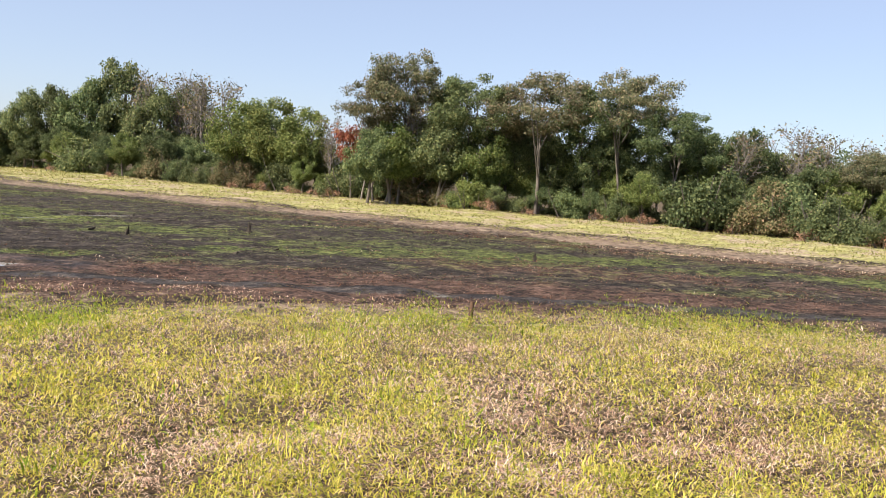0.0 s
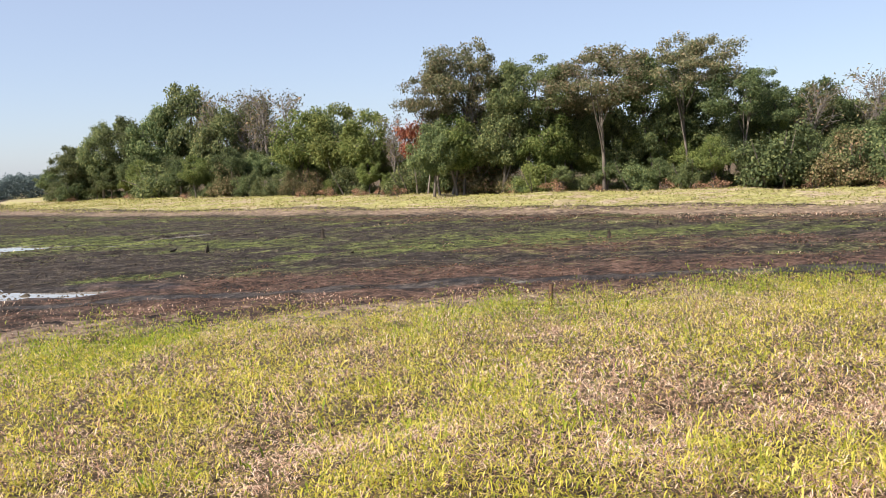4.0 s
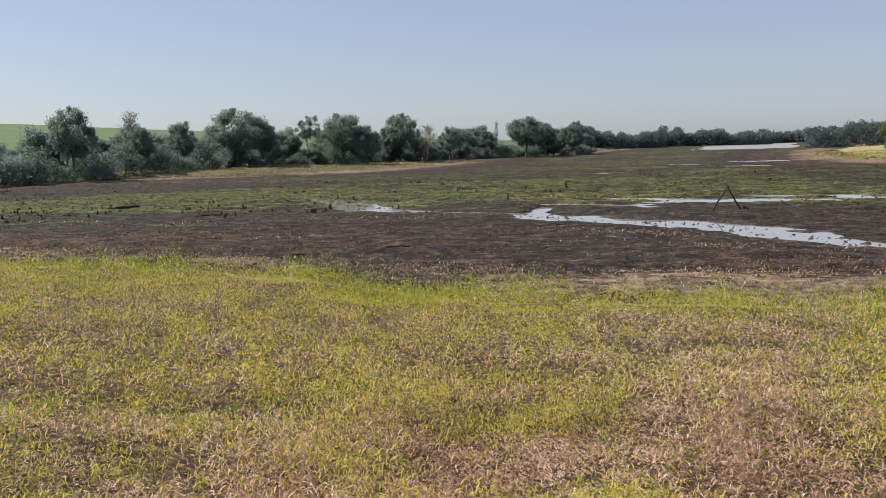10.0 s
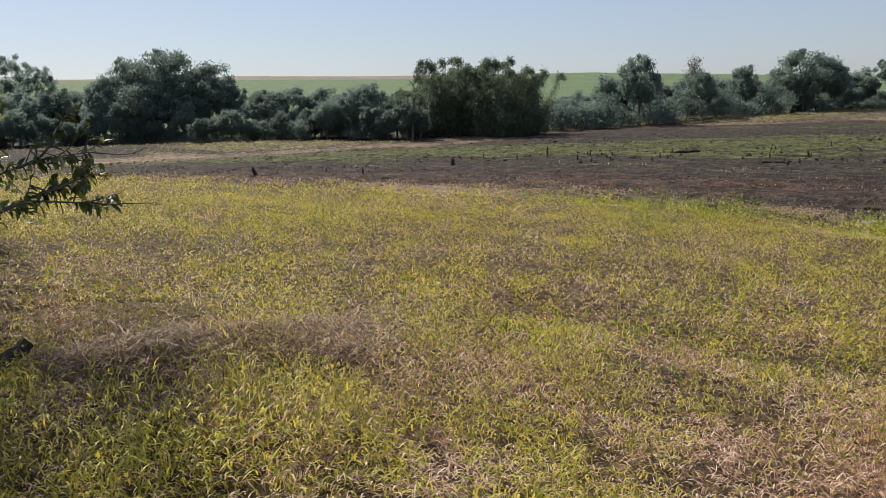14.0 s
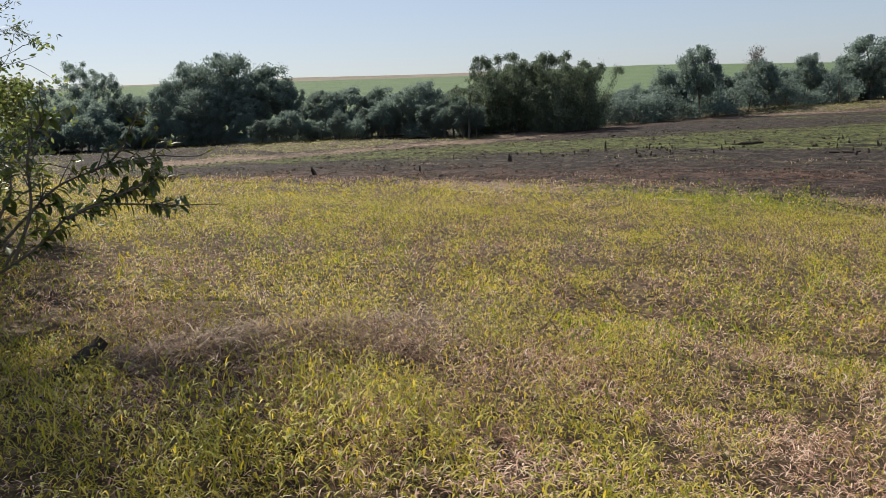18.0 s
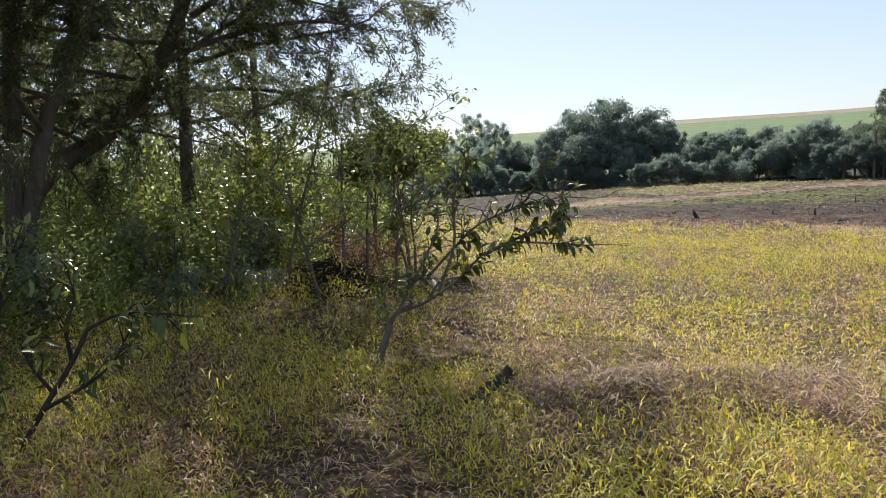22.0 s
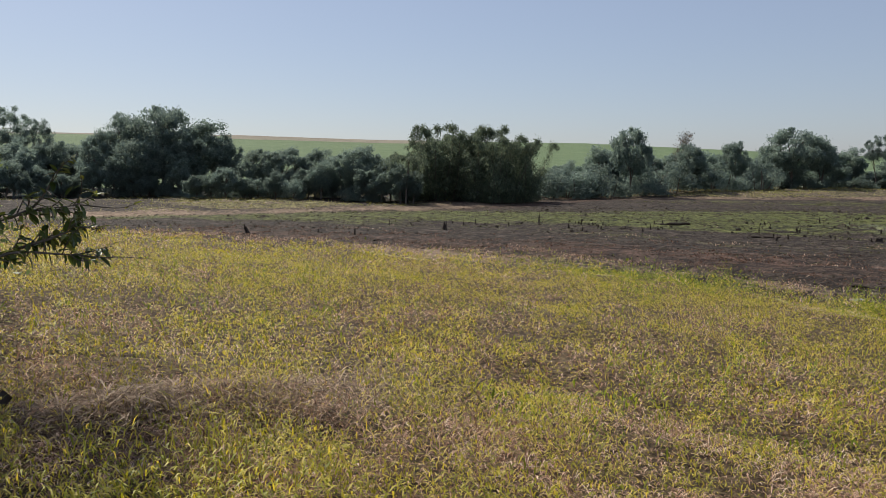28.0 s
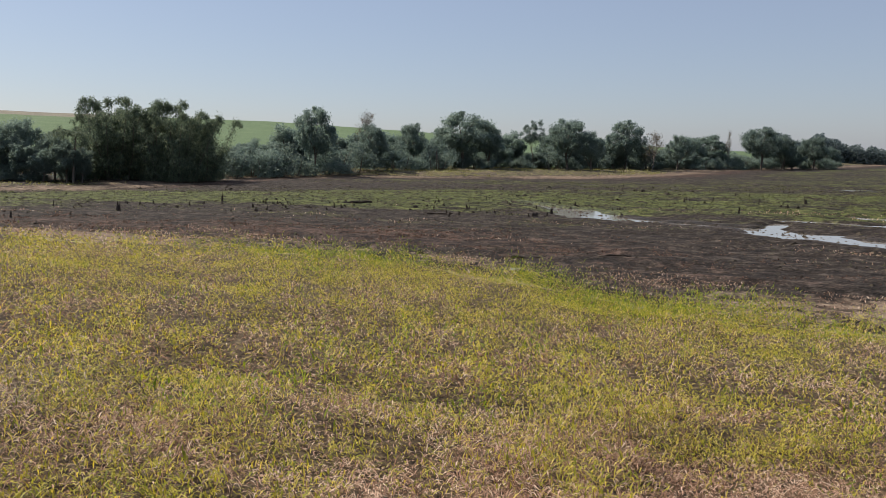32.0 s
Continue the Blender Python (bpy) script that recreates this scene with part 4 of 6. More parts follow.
def make_bush(name, seed, tall, wide, stems, count, size, leaf, label, category="bush", clumps=26, thin=0.55, stem=1.0):
    """Dense growth from the ground up: several stems and an uneven, lumpy mass of leaves."""
    rng = np.random.default_rng(seed)
    thing = tagged(new(name), label, category)
    for k in range(stems):
        a = rng.uniform(0, 6.28)
        wood = Wood()
        p = bend(rng, (np.cos(a) * wide * 0.15, np.sin(a) * wide * 0.15, -0.15), (np.cos(a) * 0.5, np.sin(a) * 0.5, 1), tall * rng.uniform(0.6, 0.85), 5, 0.12)
        wood.add(p, np.linspace(0.05 + 0.008 * tall, 0.015, 6) * stem, 5)
        part("stem", wood.mesh("stem", M_BARK), thing)
    d = unit(rng.normal(0, 1, (clumps, 3)))
    d[:, 2] = np.abs(d[:, 2]) * 1.0
    rad = rng.uniform(0.45, 0.95, (clumps, 1))
    c = d * rad * np.array([wide * 0.5, wide * 0.5, tall * 0.78]) + [0, 0, tall * 0.06]
    rr = rng.uniform(0.11, 0.24, clumps) * (tall + wide) * 0.5
    c[:, 2] = np.maximum(c[:, 2], rr * 0.35)
    v, f = leaf_cloud(rng, c, rr, count, size, 0.85, 0.1, thin)
    v[:, 2] = np.maximum(v[:, 2], 0.02)
    part("foliage", mesh_np("foliage", v, [f], [leaf]), thing)
    return thing


def spot(yaw, dist, sink=0.0):
    x, y = -dist * math.sin(radians(yaw)), dist * math.cos(radians(yaw))
    return x, y, float(height(np.array([x]), np.array([y]))[0]) - sink


plant_rng = random.Random(5)
PROTO = {}


def plant(kind, yaw, dist, scale=1.0, wide=1.0, label="", category="", group=""):
    """Sets a copy of a prototype at a direction and distance; the first one planted is the prototype itself."""
    x, y, z = spot(yaw, dist)
    base = PROTO[kind]
    m = pose(x, y, z, 0, 0, plant_rng.uniform(0, 360))
    if base["ob"].get("planted"):
        ob = copy_thing(base["ob"], m)
    else:
        ob = base["ob"]
        ob.matrix_basis = m
        ob["planted"] = True
    ob.scale = (scale * wide, scale * wide, scale)
    tagged(ob, label, category, group)
    return ob


def proto(kind, ob):
    PROTO[kind] = dict(ob=ob, top=max(np.percentile([v.co.z for v in c.data.vertices], 98.5) for c in ob.children))


def plant_to(kind, yaw, dist, el, wide, group):
    """Plants it so that its top reaches the given elevation as seen from the walk; wide: its breadth for its height."""
    tall = 3.6 + dist * math.tan(radians(el)) - spot(yaw, dist)[2]
    return plant(kind, yaw, dist, tall / PROTO[kind]["top"], wide, group=group)


# kinds of one metre-true size, scaled a little when planted
proto("tall", crown_tree("tall_tree", 11, 12.5, 0.13, 0.36, 4.2, 0.46, 62, 0.80, 0.6, 200, 0.19, M_LEAF_DRY, M_PALE, "tall slender tree with a thin spreading crown"))
proto("tall_b", crown_tree("tall_tree", 12, 12.0, 0.15, 0.32, 4.4, 0.38, 74, 0.85, 0.62, 200, 0.19, M_LEAF_DRY, M_PALE, "tall tree with a brownish-green spreading crown"))
proto("tall_c", crown_tree("tall_tree", 13, 11.5, 0.14, 0.30, 4.0, 0.30, 74, 0.85, 0.62, 200, 0.19, M_LEAF, M_PALE, "tall dark green tree with an open crown"))
proto("bare", make_tree("bare_tree", 14, 9.0, 0.13, 0.2, 2.6, 20, 14, 0.6, 1, 0.24, M_LEAF_OLIVE, M_TWIG, "leafless grey tree with fine bare branches"))
proto("bare_b", make_tree("bare_tree", 15, 9.0, 0.12, 0.25, 2.2, 20, 14, 0.6, 1, 0.24, M_LEAF_OLIVE, M_TWIG, "leafless grey-brown tree with upright twigs"))
proto("broad", crown_tree("broad_tree", 16, 7.5, 0.20, 0.2, 3.5, 0.10, 74, 0.72, 0.75, 220, 0.205, M_LEAF, M_BARK, "broad dark green tree with a dense crown"))
proto("broad_b", crown_tree("broad_tree", 17, 7.5, 0.20, 0.16, 3.2, 0.03, 76, 0.70, 0.8, 220, 0.205, M_LEAF, M_BARK, "round dark green tree, leafy almost to the ground"))
proto("bright", crown_tree("broad_tree", 18, 7.0, 0.18, 0.18, 3.2, 0.06, 72, 0.72, 0.75, 220, 0.205, M_LEAF_BRIGHT, M_BARK, "light yellow-green tree with a leafy crown"))
proto("red", make_tree("red_leaved_tree", 19, 8.0, 0.14, 0.5, 2.0, 8, 4, 0.8, 22, 0.34, M_LEAF_RED, M_BARK, "small tree with rust-red leaves"))
proto("bush", make_bush("bush", 21, 4.5, 5.0, 5, 230, 0.20, M_LEAF, "dense dark green bush at the shore"))
proto("bush_b", make_bush("bush", 22, 4.0, 5.5, 5, 230, 0.20, M_LEAF, "dense green bush with a lumpy outline"))
proto("bush_l", make_bush("bush", 23, 4.0, 4.5, 5, 230, 0.20, M_LEAF_BRIGHT, "light green leafy bush at the shore"))
proto("bush_o", make_bush("bush", 24, 4.2, 4.8, 5, 230, 0.20, M_LEAF_OLIVE, "olive-brown bush, half of its leaves dry"))
proto("scrub", make_bush("dry_shrub", 25, 1.6, 2.6, 6, 34, 0.20, M_BROWN, "dry straw-coloured shrub at the wood's edge", "shrub", 14, 0.3))


# ---- the wood on the right-hand shore ----
WOOD = "trees of the wood on the far shore"
# direction, distance, top's elevation
for kind, yaw, dist, el, wide in [
        ("tall", -36.0, 101, 8.1, 0.9), ("tall_b", -34.4, 103, 6.9, 0.8), ("tall_c", -40.3, 99, 6.9, 0.95), ("tall_b", -45.3, 97, 7.5, 1.15), ("tall_b", -42.9, 99, 6.6, 0.8),
        ("tall", -51.0, 96, 7.8, 1.0), ("tall_c", -48.6, 98, 6.6, 1.0), ("tall_c", -53.8, 95, 5.6, 0.9), ("tall", -38.2, 104, 6.3, 0.8), ("tall_c", -55.7, 97, 4.5, 0.9)]:
    plant_to(kind, yaw, dist, el, wide, WOOD)
for kind, yaw, dist, el, wide in [
        ("bare", -57.6, 97, 4.4, 1.1), ("bare", -60.2, 98, 5.1, 1.2), ("bare_b", -62.8, 97, 4.7, 1.2), ("bare", -65.0, 98, 4.3, 1.1), ("bare_b", -67.0, 99, 5.2, 1.0),
        ("bare", -69.2, 99, 4.5, 1.2), ("bare_b", -70.5, 101, 4.3, 1.1), ("bare", -74.6, 94, 5.0, 1.2), ("bare_b", -77.0, 94, 4.9, 1.2), ("bare", -79.4, 100, 4.4, 1.2),
        ("bare_b", -82.0, 100, 4.2, 1.2), ("bare", -35.2, 103, 5.0, 1.0), ("bare", -37.2, 103, 4.9, 1.0), ("bare_b", -33.6, 105, 4.5, 0.9)]:
    plant_to(kind, yaw, dist, el, wide, WOOD)
for kind, yaw, dist, el, wide in [
        ("bare_b", -19.6, 150, 5.6, 0.9), ("bare", -21.5, 148, 5.6, 1.0), ("bare_b", -23.2, 145, 5.5, 1.0), ("bare", -24.6, 142, 5.3, 1.0), ("bare_b", -31.2, 112, 3.8, 1.0), ("bare", -20.6, 152, 5.3, 1.1)]:
    plant_to(kind, yaw, dist, el, wide, WOOD)
for kind, yaw, dist, el, wide in [
        ("broad", -18.2, 158, 5.8, 0.7), ("broad_b", -16.4, 160, 4.4, 0.8), ("broad", -14.6, 165, 3.8, 0.8), ("broad_b", -12.9, 168, 3.5, 0.7), ("broad", -26.6, 130, 4.3, 0.8),
        ("broad_b", -22.6, 158, 4.6, 0.8), ("broad", -11.4, 172, 2.2, 0.9), ("broad_b", -20.2, 150, 4.3, 0.8), ("bright", -25.4, 124, 3.9, 0.85), ("bright", -27.8, 120, 4.2, 0.9),
        ("bright", -29.6, 116, 3.8, 0.85), ("broad", -58.4, 100, 4.4, 0.8), ("broad_b", -72.4, 102, 5.5, 0.62), ("broad_b", -84.0, 98, 4.2, 0.9)]:
    plant_to(kind, yaw, dist, el, wide, WOOD)
plant("red", -32.9, 106, 1.2, 0.75, group=WOOD)
for k, kind in enumerate(["broad_b", "bright", "broad", "broad_b", "broad_b", "bright", "broad", "broad", "broad_b", "bright", "broad", "broad_b", "bright", "broad_b", "broad"]):
    plant_to(kind, -34.0 - 1.55 * k, 99 + (k * 7 % 5), 3.1 + (k * 5 % 4) * 0.4, 0.8 + 0.05 * (k % 3), WOOD)
for k in range(17):
    plant_to(["broad_b", "broad", "tall_c", "broad_b", "bright"][k % 5], -57.5 - 1.55 * k, 101 + (k * 7 % 6), 2.7 + (k * 5 % 4) * 0.3, 1.0 + 0.06 * (k % 3), WOOD)
edge_rng = random.Random(8)
yaw = -96.0
while yaw < -10.2:
    dist = np.interp(yaw, [-96, -82, -70, -60, -47, -40, -32, -24, -17, -10], [85, 84, 83, 89, 95, 97, 110, 124, 146, 178])
    near = dist + edge_rng.uniform(-1.5, 2.5)
    kind = edge_rng.choice(["bush", "bush_b", "broad_b", "bush_l", "bush_o", "broad", "bush_b", "bright", "bush", "broad_b"])
    plant(kind, yaw, near, edge_rng.uniform(0.6, 1.75) * (0.62 if kind[:2] == "br" else 1.15), edge_rng.uniform(0.75, 1.05), group=WOOD)
    plant(edge_rng.choice(["broad", "broad_b", "bright", "bush_b", "bright", "broad_b"]), yaw + edge_rng.uniform(-1, 1), dist + edge_rng.uniform(4, 8),
          edge_rng.uniform(0.75, 1.1) * (1.0 if yaw < -30 else 1.15), edge_rng.uniform(0.8, 1.0), group=WOOD)
    plant(edge_rng.choice(["broad", "broad_b", "tall_c", "broad_b", "tall_b"]) if yaw < -33 else edge_rng.choice(["broad", "broad_b"]), yaw + edge_rng.uniform(-1, 1), dist + edge_rng.uniform(9, 15),
          edge_rng.uniform(0.6, 0.85) * (1.0 if yaw < -33 else 1.3), edge_rng.uniform(1.0, 1.2), group=WOOD)
    plant(edge_rng.choice(["bush", "bush_b", "bush_o", "bush_b"]), yaw + edge_rng.uniform(-0.7, 0.7), near + edge_rng.uniform(1.5, 3.5), edge_rng.uniform(0.45, 0.8), 1.35, group=WOOD)
    if edge_rng.random() < 0.6:
        plant("scrub", yaw + edge_rng.uniform(-1, 1), near - edge_rng.uniform(1.5, 3.0), edge_rng.uniform(0.6, 1.1), 1.2, group=WOOD)
    yaw += edge_rng.uniform(1.3, 1.9) * 100 / dist


# ---- the trees on the left-hand shore ----
SHORE = "trees along the left-hand shore"
# pale leaf colour and lower facing imitate haze on this shore
proto("s_tall", crown_tree("tall_tree", 41, 12.0, 0.15, 0.36, 4.3, 0.32, 70, 0.80, 0.6, 190, 0.20, M_LEAF_HAZED, M_BARK, "tall tree, hazed grey-green, with an open crown", facing=0.3))
proto("s_broad", crown_tree("broad_tree", 42, 7.5, 0.20, 0.22, 4.0, 0.04, 84, 0.72, 0.7, 200, 0.215, M_LEAF_HAZED, M_BARK, "broad tree, hazed grey-green, with a dense crown", facing=0.3))
proto("s_round", crown_tree("broad_tree", 43, 7.0, 0.20, 0.12, 3.5, 0.04, 78, 0.68, 0.8, 200, 0.215, M_LEAF_HAZED, M_BARK, "round tree, hazed grey-green, leafy to the ground", facing=0.3))
proto("s_bush", make_bush("bush", 44, 4.5, 5.5, 5, 150, 0.235, M_LEAF_HAZED, "dense bush on the bank, hazed grey-green"))
proto("s_bush_b", make_bush("bush", 45, 4.0, 6.0, 5, 150, 0.235, M_LEAF_HAZED, "low spreading bush on the bank, hazed grey-green"))
proto("s_low", crown_tree("broad_tree", 46, 5.5, 0.14, 0.06, 2.7, 0.0, 70, 0.6, 0.85, 180, 0.215, M_LEAF_HAZED, M_BARK, "dark green tree, leafy down to the bank", facing=0.3))
proto("s_low_b", crown_tree("broad_tree", 47, 6.2, 0.14, 0.05, 2.4, 0.0, 70, 0.6, 0.85, 180, 0.215, M_LEAF_HAZED, M_BARK, "narrow dark green tree, leafy down to the bank", facing=0.3))
for kind, yaw, dist, el, wide in [
        ("s_broad", 71.5, 122, 4.1, 0.72), ("s_round", 70.6, 117, 2.0, 1.1), ("s_round", 72.4, 118, 2.2, 1.1), ("s_round", 69.4, 120, 3.2, 1.1), ("s_tall", 73.9, 124, 3.8, 0.6), ("s_broad", 73.0, 126, 3.3, 0.9), ("s_round", 75.4, 122, 2.6, 0.8), ("s_round", 67.6, 120, 2.2, 0.8),
        ("s_round", 63.8, 110, 1.6, 1.2), ("s_broad", 65.6, 112, 1.5, 0.8), ("s_round", 62.0, 109, 1.5, 1.0), ("s_round", 58.6, 105, 1.7, 0.9), ("s_broad", 60.2, 106, 1.2, 0.9), ("s_round", 57.0, 104, 0.9, 0.9),
        ("s_tall", 80.2, 140, 4.0, 0.7), ("s_tall", 78.6, 142, 3.3, 0.6), ("s_broad", 77.2, 128, 1.9, 0.9), ("s_round", 79.5, 128, 1.6, 0.9), ("s_broad", 82.0, 128, 1.5, 0.9), ("s_tall", 82.4, 145, 3.0, 0.7)]:
    plant_to(kind, yaw, dist, el, wide, SHORE)
for kind, yaw, dist, el, wide in [
        ("s_broad", 41.1, 128, 2.75, 0.55), ("bare", 37.7, 138, 2.6, 0.9), ("s_round", 37.2, 136, 1.7, 0.8), ("s_broad", 34.7, 145, 1.8, 0.6), ("s_broad", 31.3, 152, 2.5, 1.0), ("s_round", 29.6, 155, 1.9, 0.9),
        ("s_tall", 26.6, 160, 2.1, 0.7), ("s_broad", 24.3, 162, 2.1, 0.85), ("s_round", 22.8, 160, 1.3, 0.9), ("s_broad", 20.6, 175, 2.0, 0.7), ("bare", 18.9, 178, 1.4, 1.2), ("s_round", 17.3, 185, 1.1, 0.9),
        ("bare_b", 14.2, 205, 1.5, 0.4), ("s_broad", 12.2, 205, 1.6, 0.9), ("s_round", 10.9, 210, 1.1, 0.9), ("s_broad", 9.2, 220, 1.0, 0.9)]:
    plant_to(kind, yaw, dist, el, wide, SHORE)
for k in range(13):
    plant_to(["s_round", "s_low", "s_low_b"][k % 3], 73.4 + 0.85 * k, 126 + (k * 5 % 7), 1.1 + (k * 3 % 5) * 0.22, 1.0, SHORE)
for k in range(24):
    yaw = 9.5 + 1.5 * k
    dist = float(np.interp(yaw, [8, 14, 20, 28, 36, 42, 47], [234, 212, 183, 163, 151, 143, 128]))
    plant(["s_bush", "s_low", "s_bush_b"][k % 3], yaw, dist, 0.85 + 0.12 * (k * 5 % 4), 1.35, group=SHORE)
yaw = 8.0
while yaw < 47.0:
    dist = float(np.interp(yaw, [8, 14, 20, 28, 36, 42, 47], [226, 205, 176, 156, 144, 136, 120]))
    plant(edge_rng.choice(["s_bush", "s_bush_b", "s_low", "s_bush_b", "s_bush"]), yaw, dist + edge_rng.uniform(-1, 4), edge_rng.uniform(0.5, 0.95), 1.3, group=SHORE)
    plant(edge_rng.choice(["s_bush", "s_round", "s_low_b", "s_bush_b"]), yaw + edge_rng.uniform(-1, 1), dist + edge_rng.uniform(7, 12), edge_rng.uniform(0.75, 1.2), 1.2, group=SHORE)
    yaw += edge_rng.uniform(1.0, 1.6) * 130 / dist
for yaw, dist, scale in ((46.6, 118, 1.15), (45.4, 122, 1.3), (44.2, 124, 1.2), (43.0, 126, 1.35), (40.0, 130, 1.3), (38.6, 133, 1.3), (35.8, 138, 1.3), (33.2, 142, 1.3)):
    plant("s_bush_b" if scale > 1.25 else "s_bush", yaw, dist, scale, 1.1, group=SHORE)
yaw = 55.5
while yaw < 90.0:
    dist = float(np.interp(yaw, [55, 62, 68, 74, 82, 90], [101, 104, 108, 116, 124, 130]))
    kind = edge_rng.choice(["s_low", "s_low", "s_low_b", "s_bush", "s_low_b"])
    plant(kind, yaw, dist + edge_rng.uniform(-2, 3), edge_rng.uniform(0.55, 1.0) * (1.0 if kind == "s_bush" else 0.85), edge_rng.uniform(0.9, 1.2), group=SHORE)
    plant(edge_rng.choice(["s_bush", "s_bush_b"]), yaw + edge_rng.uniform(-0.4, 0.4), dist + edge_rng.uniform(-1, 5), edge_rng.uniform(0.4, 0.7), 1.3, group=SHORE)
    yaw += edge_rng.uniform(0.8, 1.3)


# far woods beyond the water, with distance haze painted into their leaves
def far_wood(yaw0, yaw1, dist, tall, seed, n, label):
    rng = np.random.default_rng(seed)
    a = np.radians(rng.uniform(yaw0, yaw1, n))
    r = dist + rng.uniform(0, 25, n)
    x, y = -r * np.sin(a), r * np.cos(a)
    top = tall * (0.55 + 0.45 * fractal(np.degrees(a) * 10, 0 * a, 8.0, seed, 3) * 2.0 - 0.25)
    z = height(x, y) + rng.uniform(0, 1, n) ** 0.7 * top
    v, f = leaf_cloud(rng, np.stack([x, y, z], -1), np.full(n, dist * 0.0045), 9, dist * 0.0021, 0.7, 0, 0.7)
    return tagged(new("far_wood", mesh_np("far_wood", v, [f], [M_HAZED_FAR_LEAF])), label, "woods", kind="stuff")


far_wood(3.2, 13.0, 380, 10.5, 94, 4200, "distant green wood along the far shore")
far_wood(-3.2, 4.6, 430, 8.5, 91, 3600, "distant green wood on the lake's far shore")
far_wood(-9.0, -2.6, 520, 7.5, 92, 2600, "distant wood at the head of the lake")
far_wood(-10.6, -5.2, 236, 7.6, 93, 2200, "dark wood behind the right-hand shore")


# ---- bamboo ----
def make_bamboo(seed, tall, culms):
    """A dense dome of arching culms whose feathery tips stand out of its top and nod over."""
    rng = np.random.default_rng(seed)
    thing = tagged(new("bamboo_clump"), "large dense clump of green bamboo with drooping plumes", "bamboo")
    ends, rad, tips, tip_rad = [], [], [], []
    for k in range(culms):
        a, q = rng.uniform(0, 6.28), rng.uniform(0, 1) ** 0.6
        plume = k % 2 == 0
        foot = np.array([np.cos(a) * q * 2.6, np.sin(a) * q * 2.6, -0.2])
        p = bend(rng, foot, (np.cos(a) * 0.42 * q, np.sin(a) * 0.42 * q, 1), tall * (rng.uniform(0.76, 1.0) if plume else rng.uniform(0.5, 0.8)), 13, 0.03, 0.0 if plume else -0.012 - 0.035 * q)
        if plume:        # the tip nods over
            over = np.array([np.cos(a), np.sin(a), 0.0]) * rng.uniform(0.3, 0.8)
            p = np.concatenate([p, smooth([p[-1], p[-1] + over * 0.45 + [0, 0, 0.5], p[-1] + over + [0, 0, 0.55], p[-1] + over * 1.6 + [0, 0, 0.15]], 2)[1:]])
        culm = Wood()
        culm.add(p, np.linspace(0.06, 0.010, len(p)), 5)
        part("culm", culm.mesh("culm", M_BARK), thing)
        for j in range(2, len(p)):
            if plume and j >= 6:
                for q in (0.0, 0.5):
                    tips.append(p[j] * (1 - q) + p[j - 1] * q + rng.normal(0, 0.07, 3))
                    tip_rad.append(0.85 * (1 - (j - q - 5) / (len(p) - 5)) ** 0.8 + 0.17)
            else:
                ends.append(p[j] + rng.normal(0, 0.3, 3))
                rad.append(1.2 - 0.05 * j)
    for k in range(130):       # the dense dome that the drooping culms make together
        w = unit(rng.normal(0, 1, 3))
        w[2] = abs(w[2])
        ends.append(w * rng.uniform(0.6, 1.0) * [3.6, 3.6, tall * 0.84] + [0, 0, 0.3])
        rad.append(rng.uniform(0.6, 1.1))
    v, f = leaf_cloud(rng, np.array(ends), np.array(rad), 58, 0.32, 0.8, 0.6, 0.28)
    u, g = leaf_cloud(rng, np.array(tips), np.array(tip_rad), 26, 0.30, 1.1, 0.9, 0.22, 0.3)
    v, f = np.concatenate([v, u]), np.concatenate([f, g + len(v)])
    v[:, 2] = np.maximum(v[:, 2], 0.05)
    part("foliage", mesh_np("foliage", v, [f], [M_BAMBOO]), thing)
    return thing


for yaw, dist, s in ((51.4, 107, 1.0), (48.9, 108, 0.80), (53.6, 106, 0.96), (54.7, 108, 0.66), (50.2, 104, 0.85)):
    ob = make_bamboo(int(yaw * 10), 9.4 * s, int(44 * s))
    ob.matrix_basis = pose(*spot(yaw, dist))


# ---- stumps, sticks and posts on the lake bed ----
def make_stump(seed, tall, wide, lean=0.1):
    """A rotten stump: ribbed, flared at the foot, broken off in jagged points."""
    rng = np.random.default_rng(seed)
    sides, rows = 9, 6
    rib = 1 + 0.25 * rng.normal(0, 1, sides)
    v = []
    for i in range(rows):
        s = i / (rows - 1)
        for k in range(sides):
            a = 2 * np.pi * k / sides
            r = wide * (0.66 + 0.6 * (1 - s) ** 3) * np.clip(rib[k], 0.5, 1.6) * (1 - 0.25 * s)
            z = -0.08 + s * tall * (1 + (0.35 * rng.normal() if i == rows - 1 else 0))
            v.append((np.cos(a) * r + lean * s * tall, np.sin(a) * r, z))
    v.append((lean * tall, 0, tall * 0.6))
    f = [(i * sides + k, i * sides + (k + 1) % sides, (i + 1) * sides + (k + 1) % sides, (i + 1) * sides + k) for i in range(rows - 1) for k in range(sides)]
    top = (rows - 1) * sides
    t = [(top + k, top + (k + 1) % sides, len(v) - 1) for k in range(sides)]
    return mesh_np("tree_stump", np.array(v), [np.array(f), np.array(t)], [M_STUMP], smooth=False)


STUMPS = [make_stump(100 + k, h, w, l) for k, (h, w, l) in enumerate([(0.40, 0.16, 0.1), (0.55, 0.16, 0.15), (0.28, 0.24, 0.0), (0.72, 0.14, 0.05), (0.22, 0.32, 0.2), (0.45, 0.12, 0.35), (0.32, 0.34, 0.1)])]
stump_rng = random.Random(3)


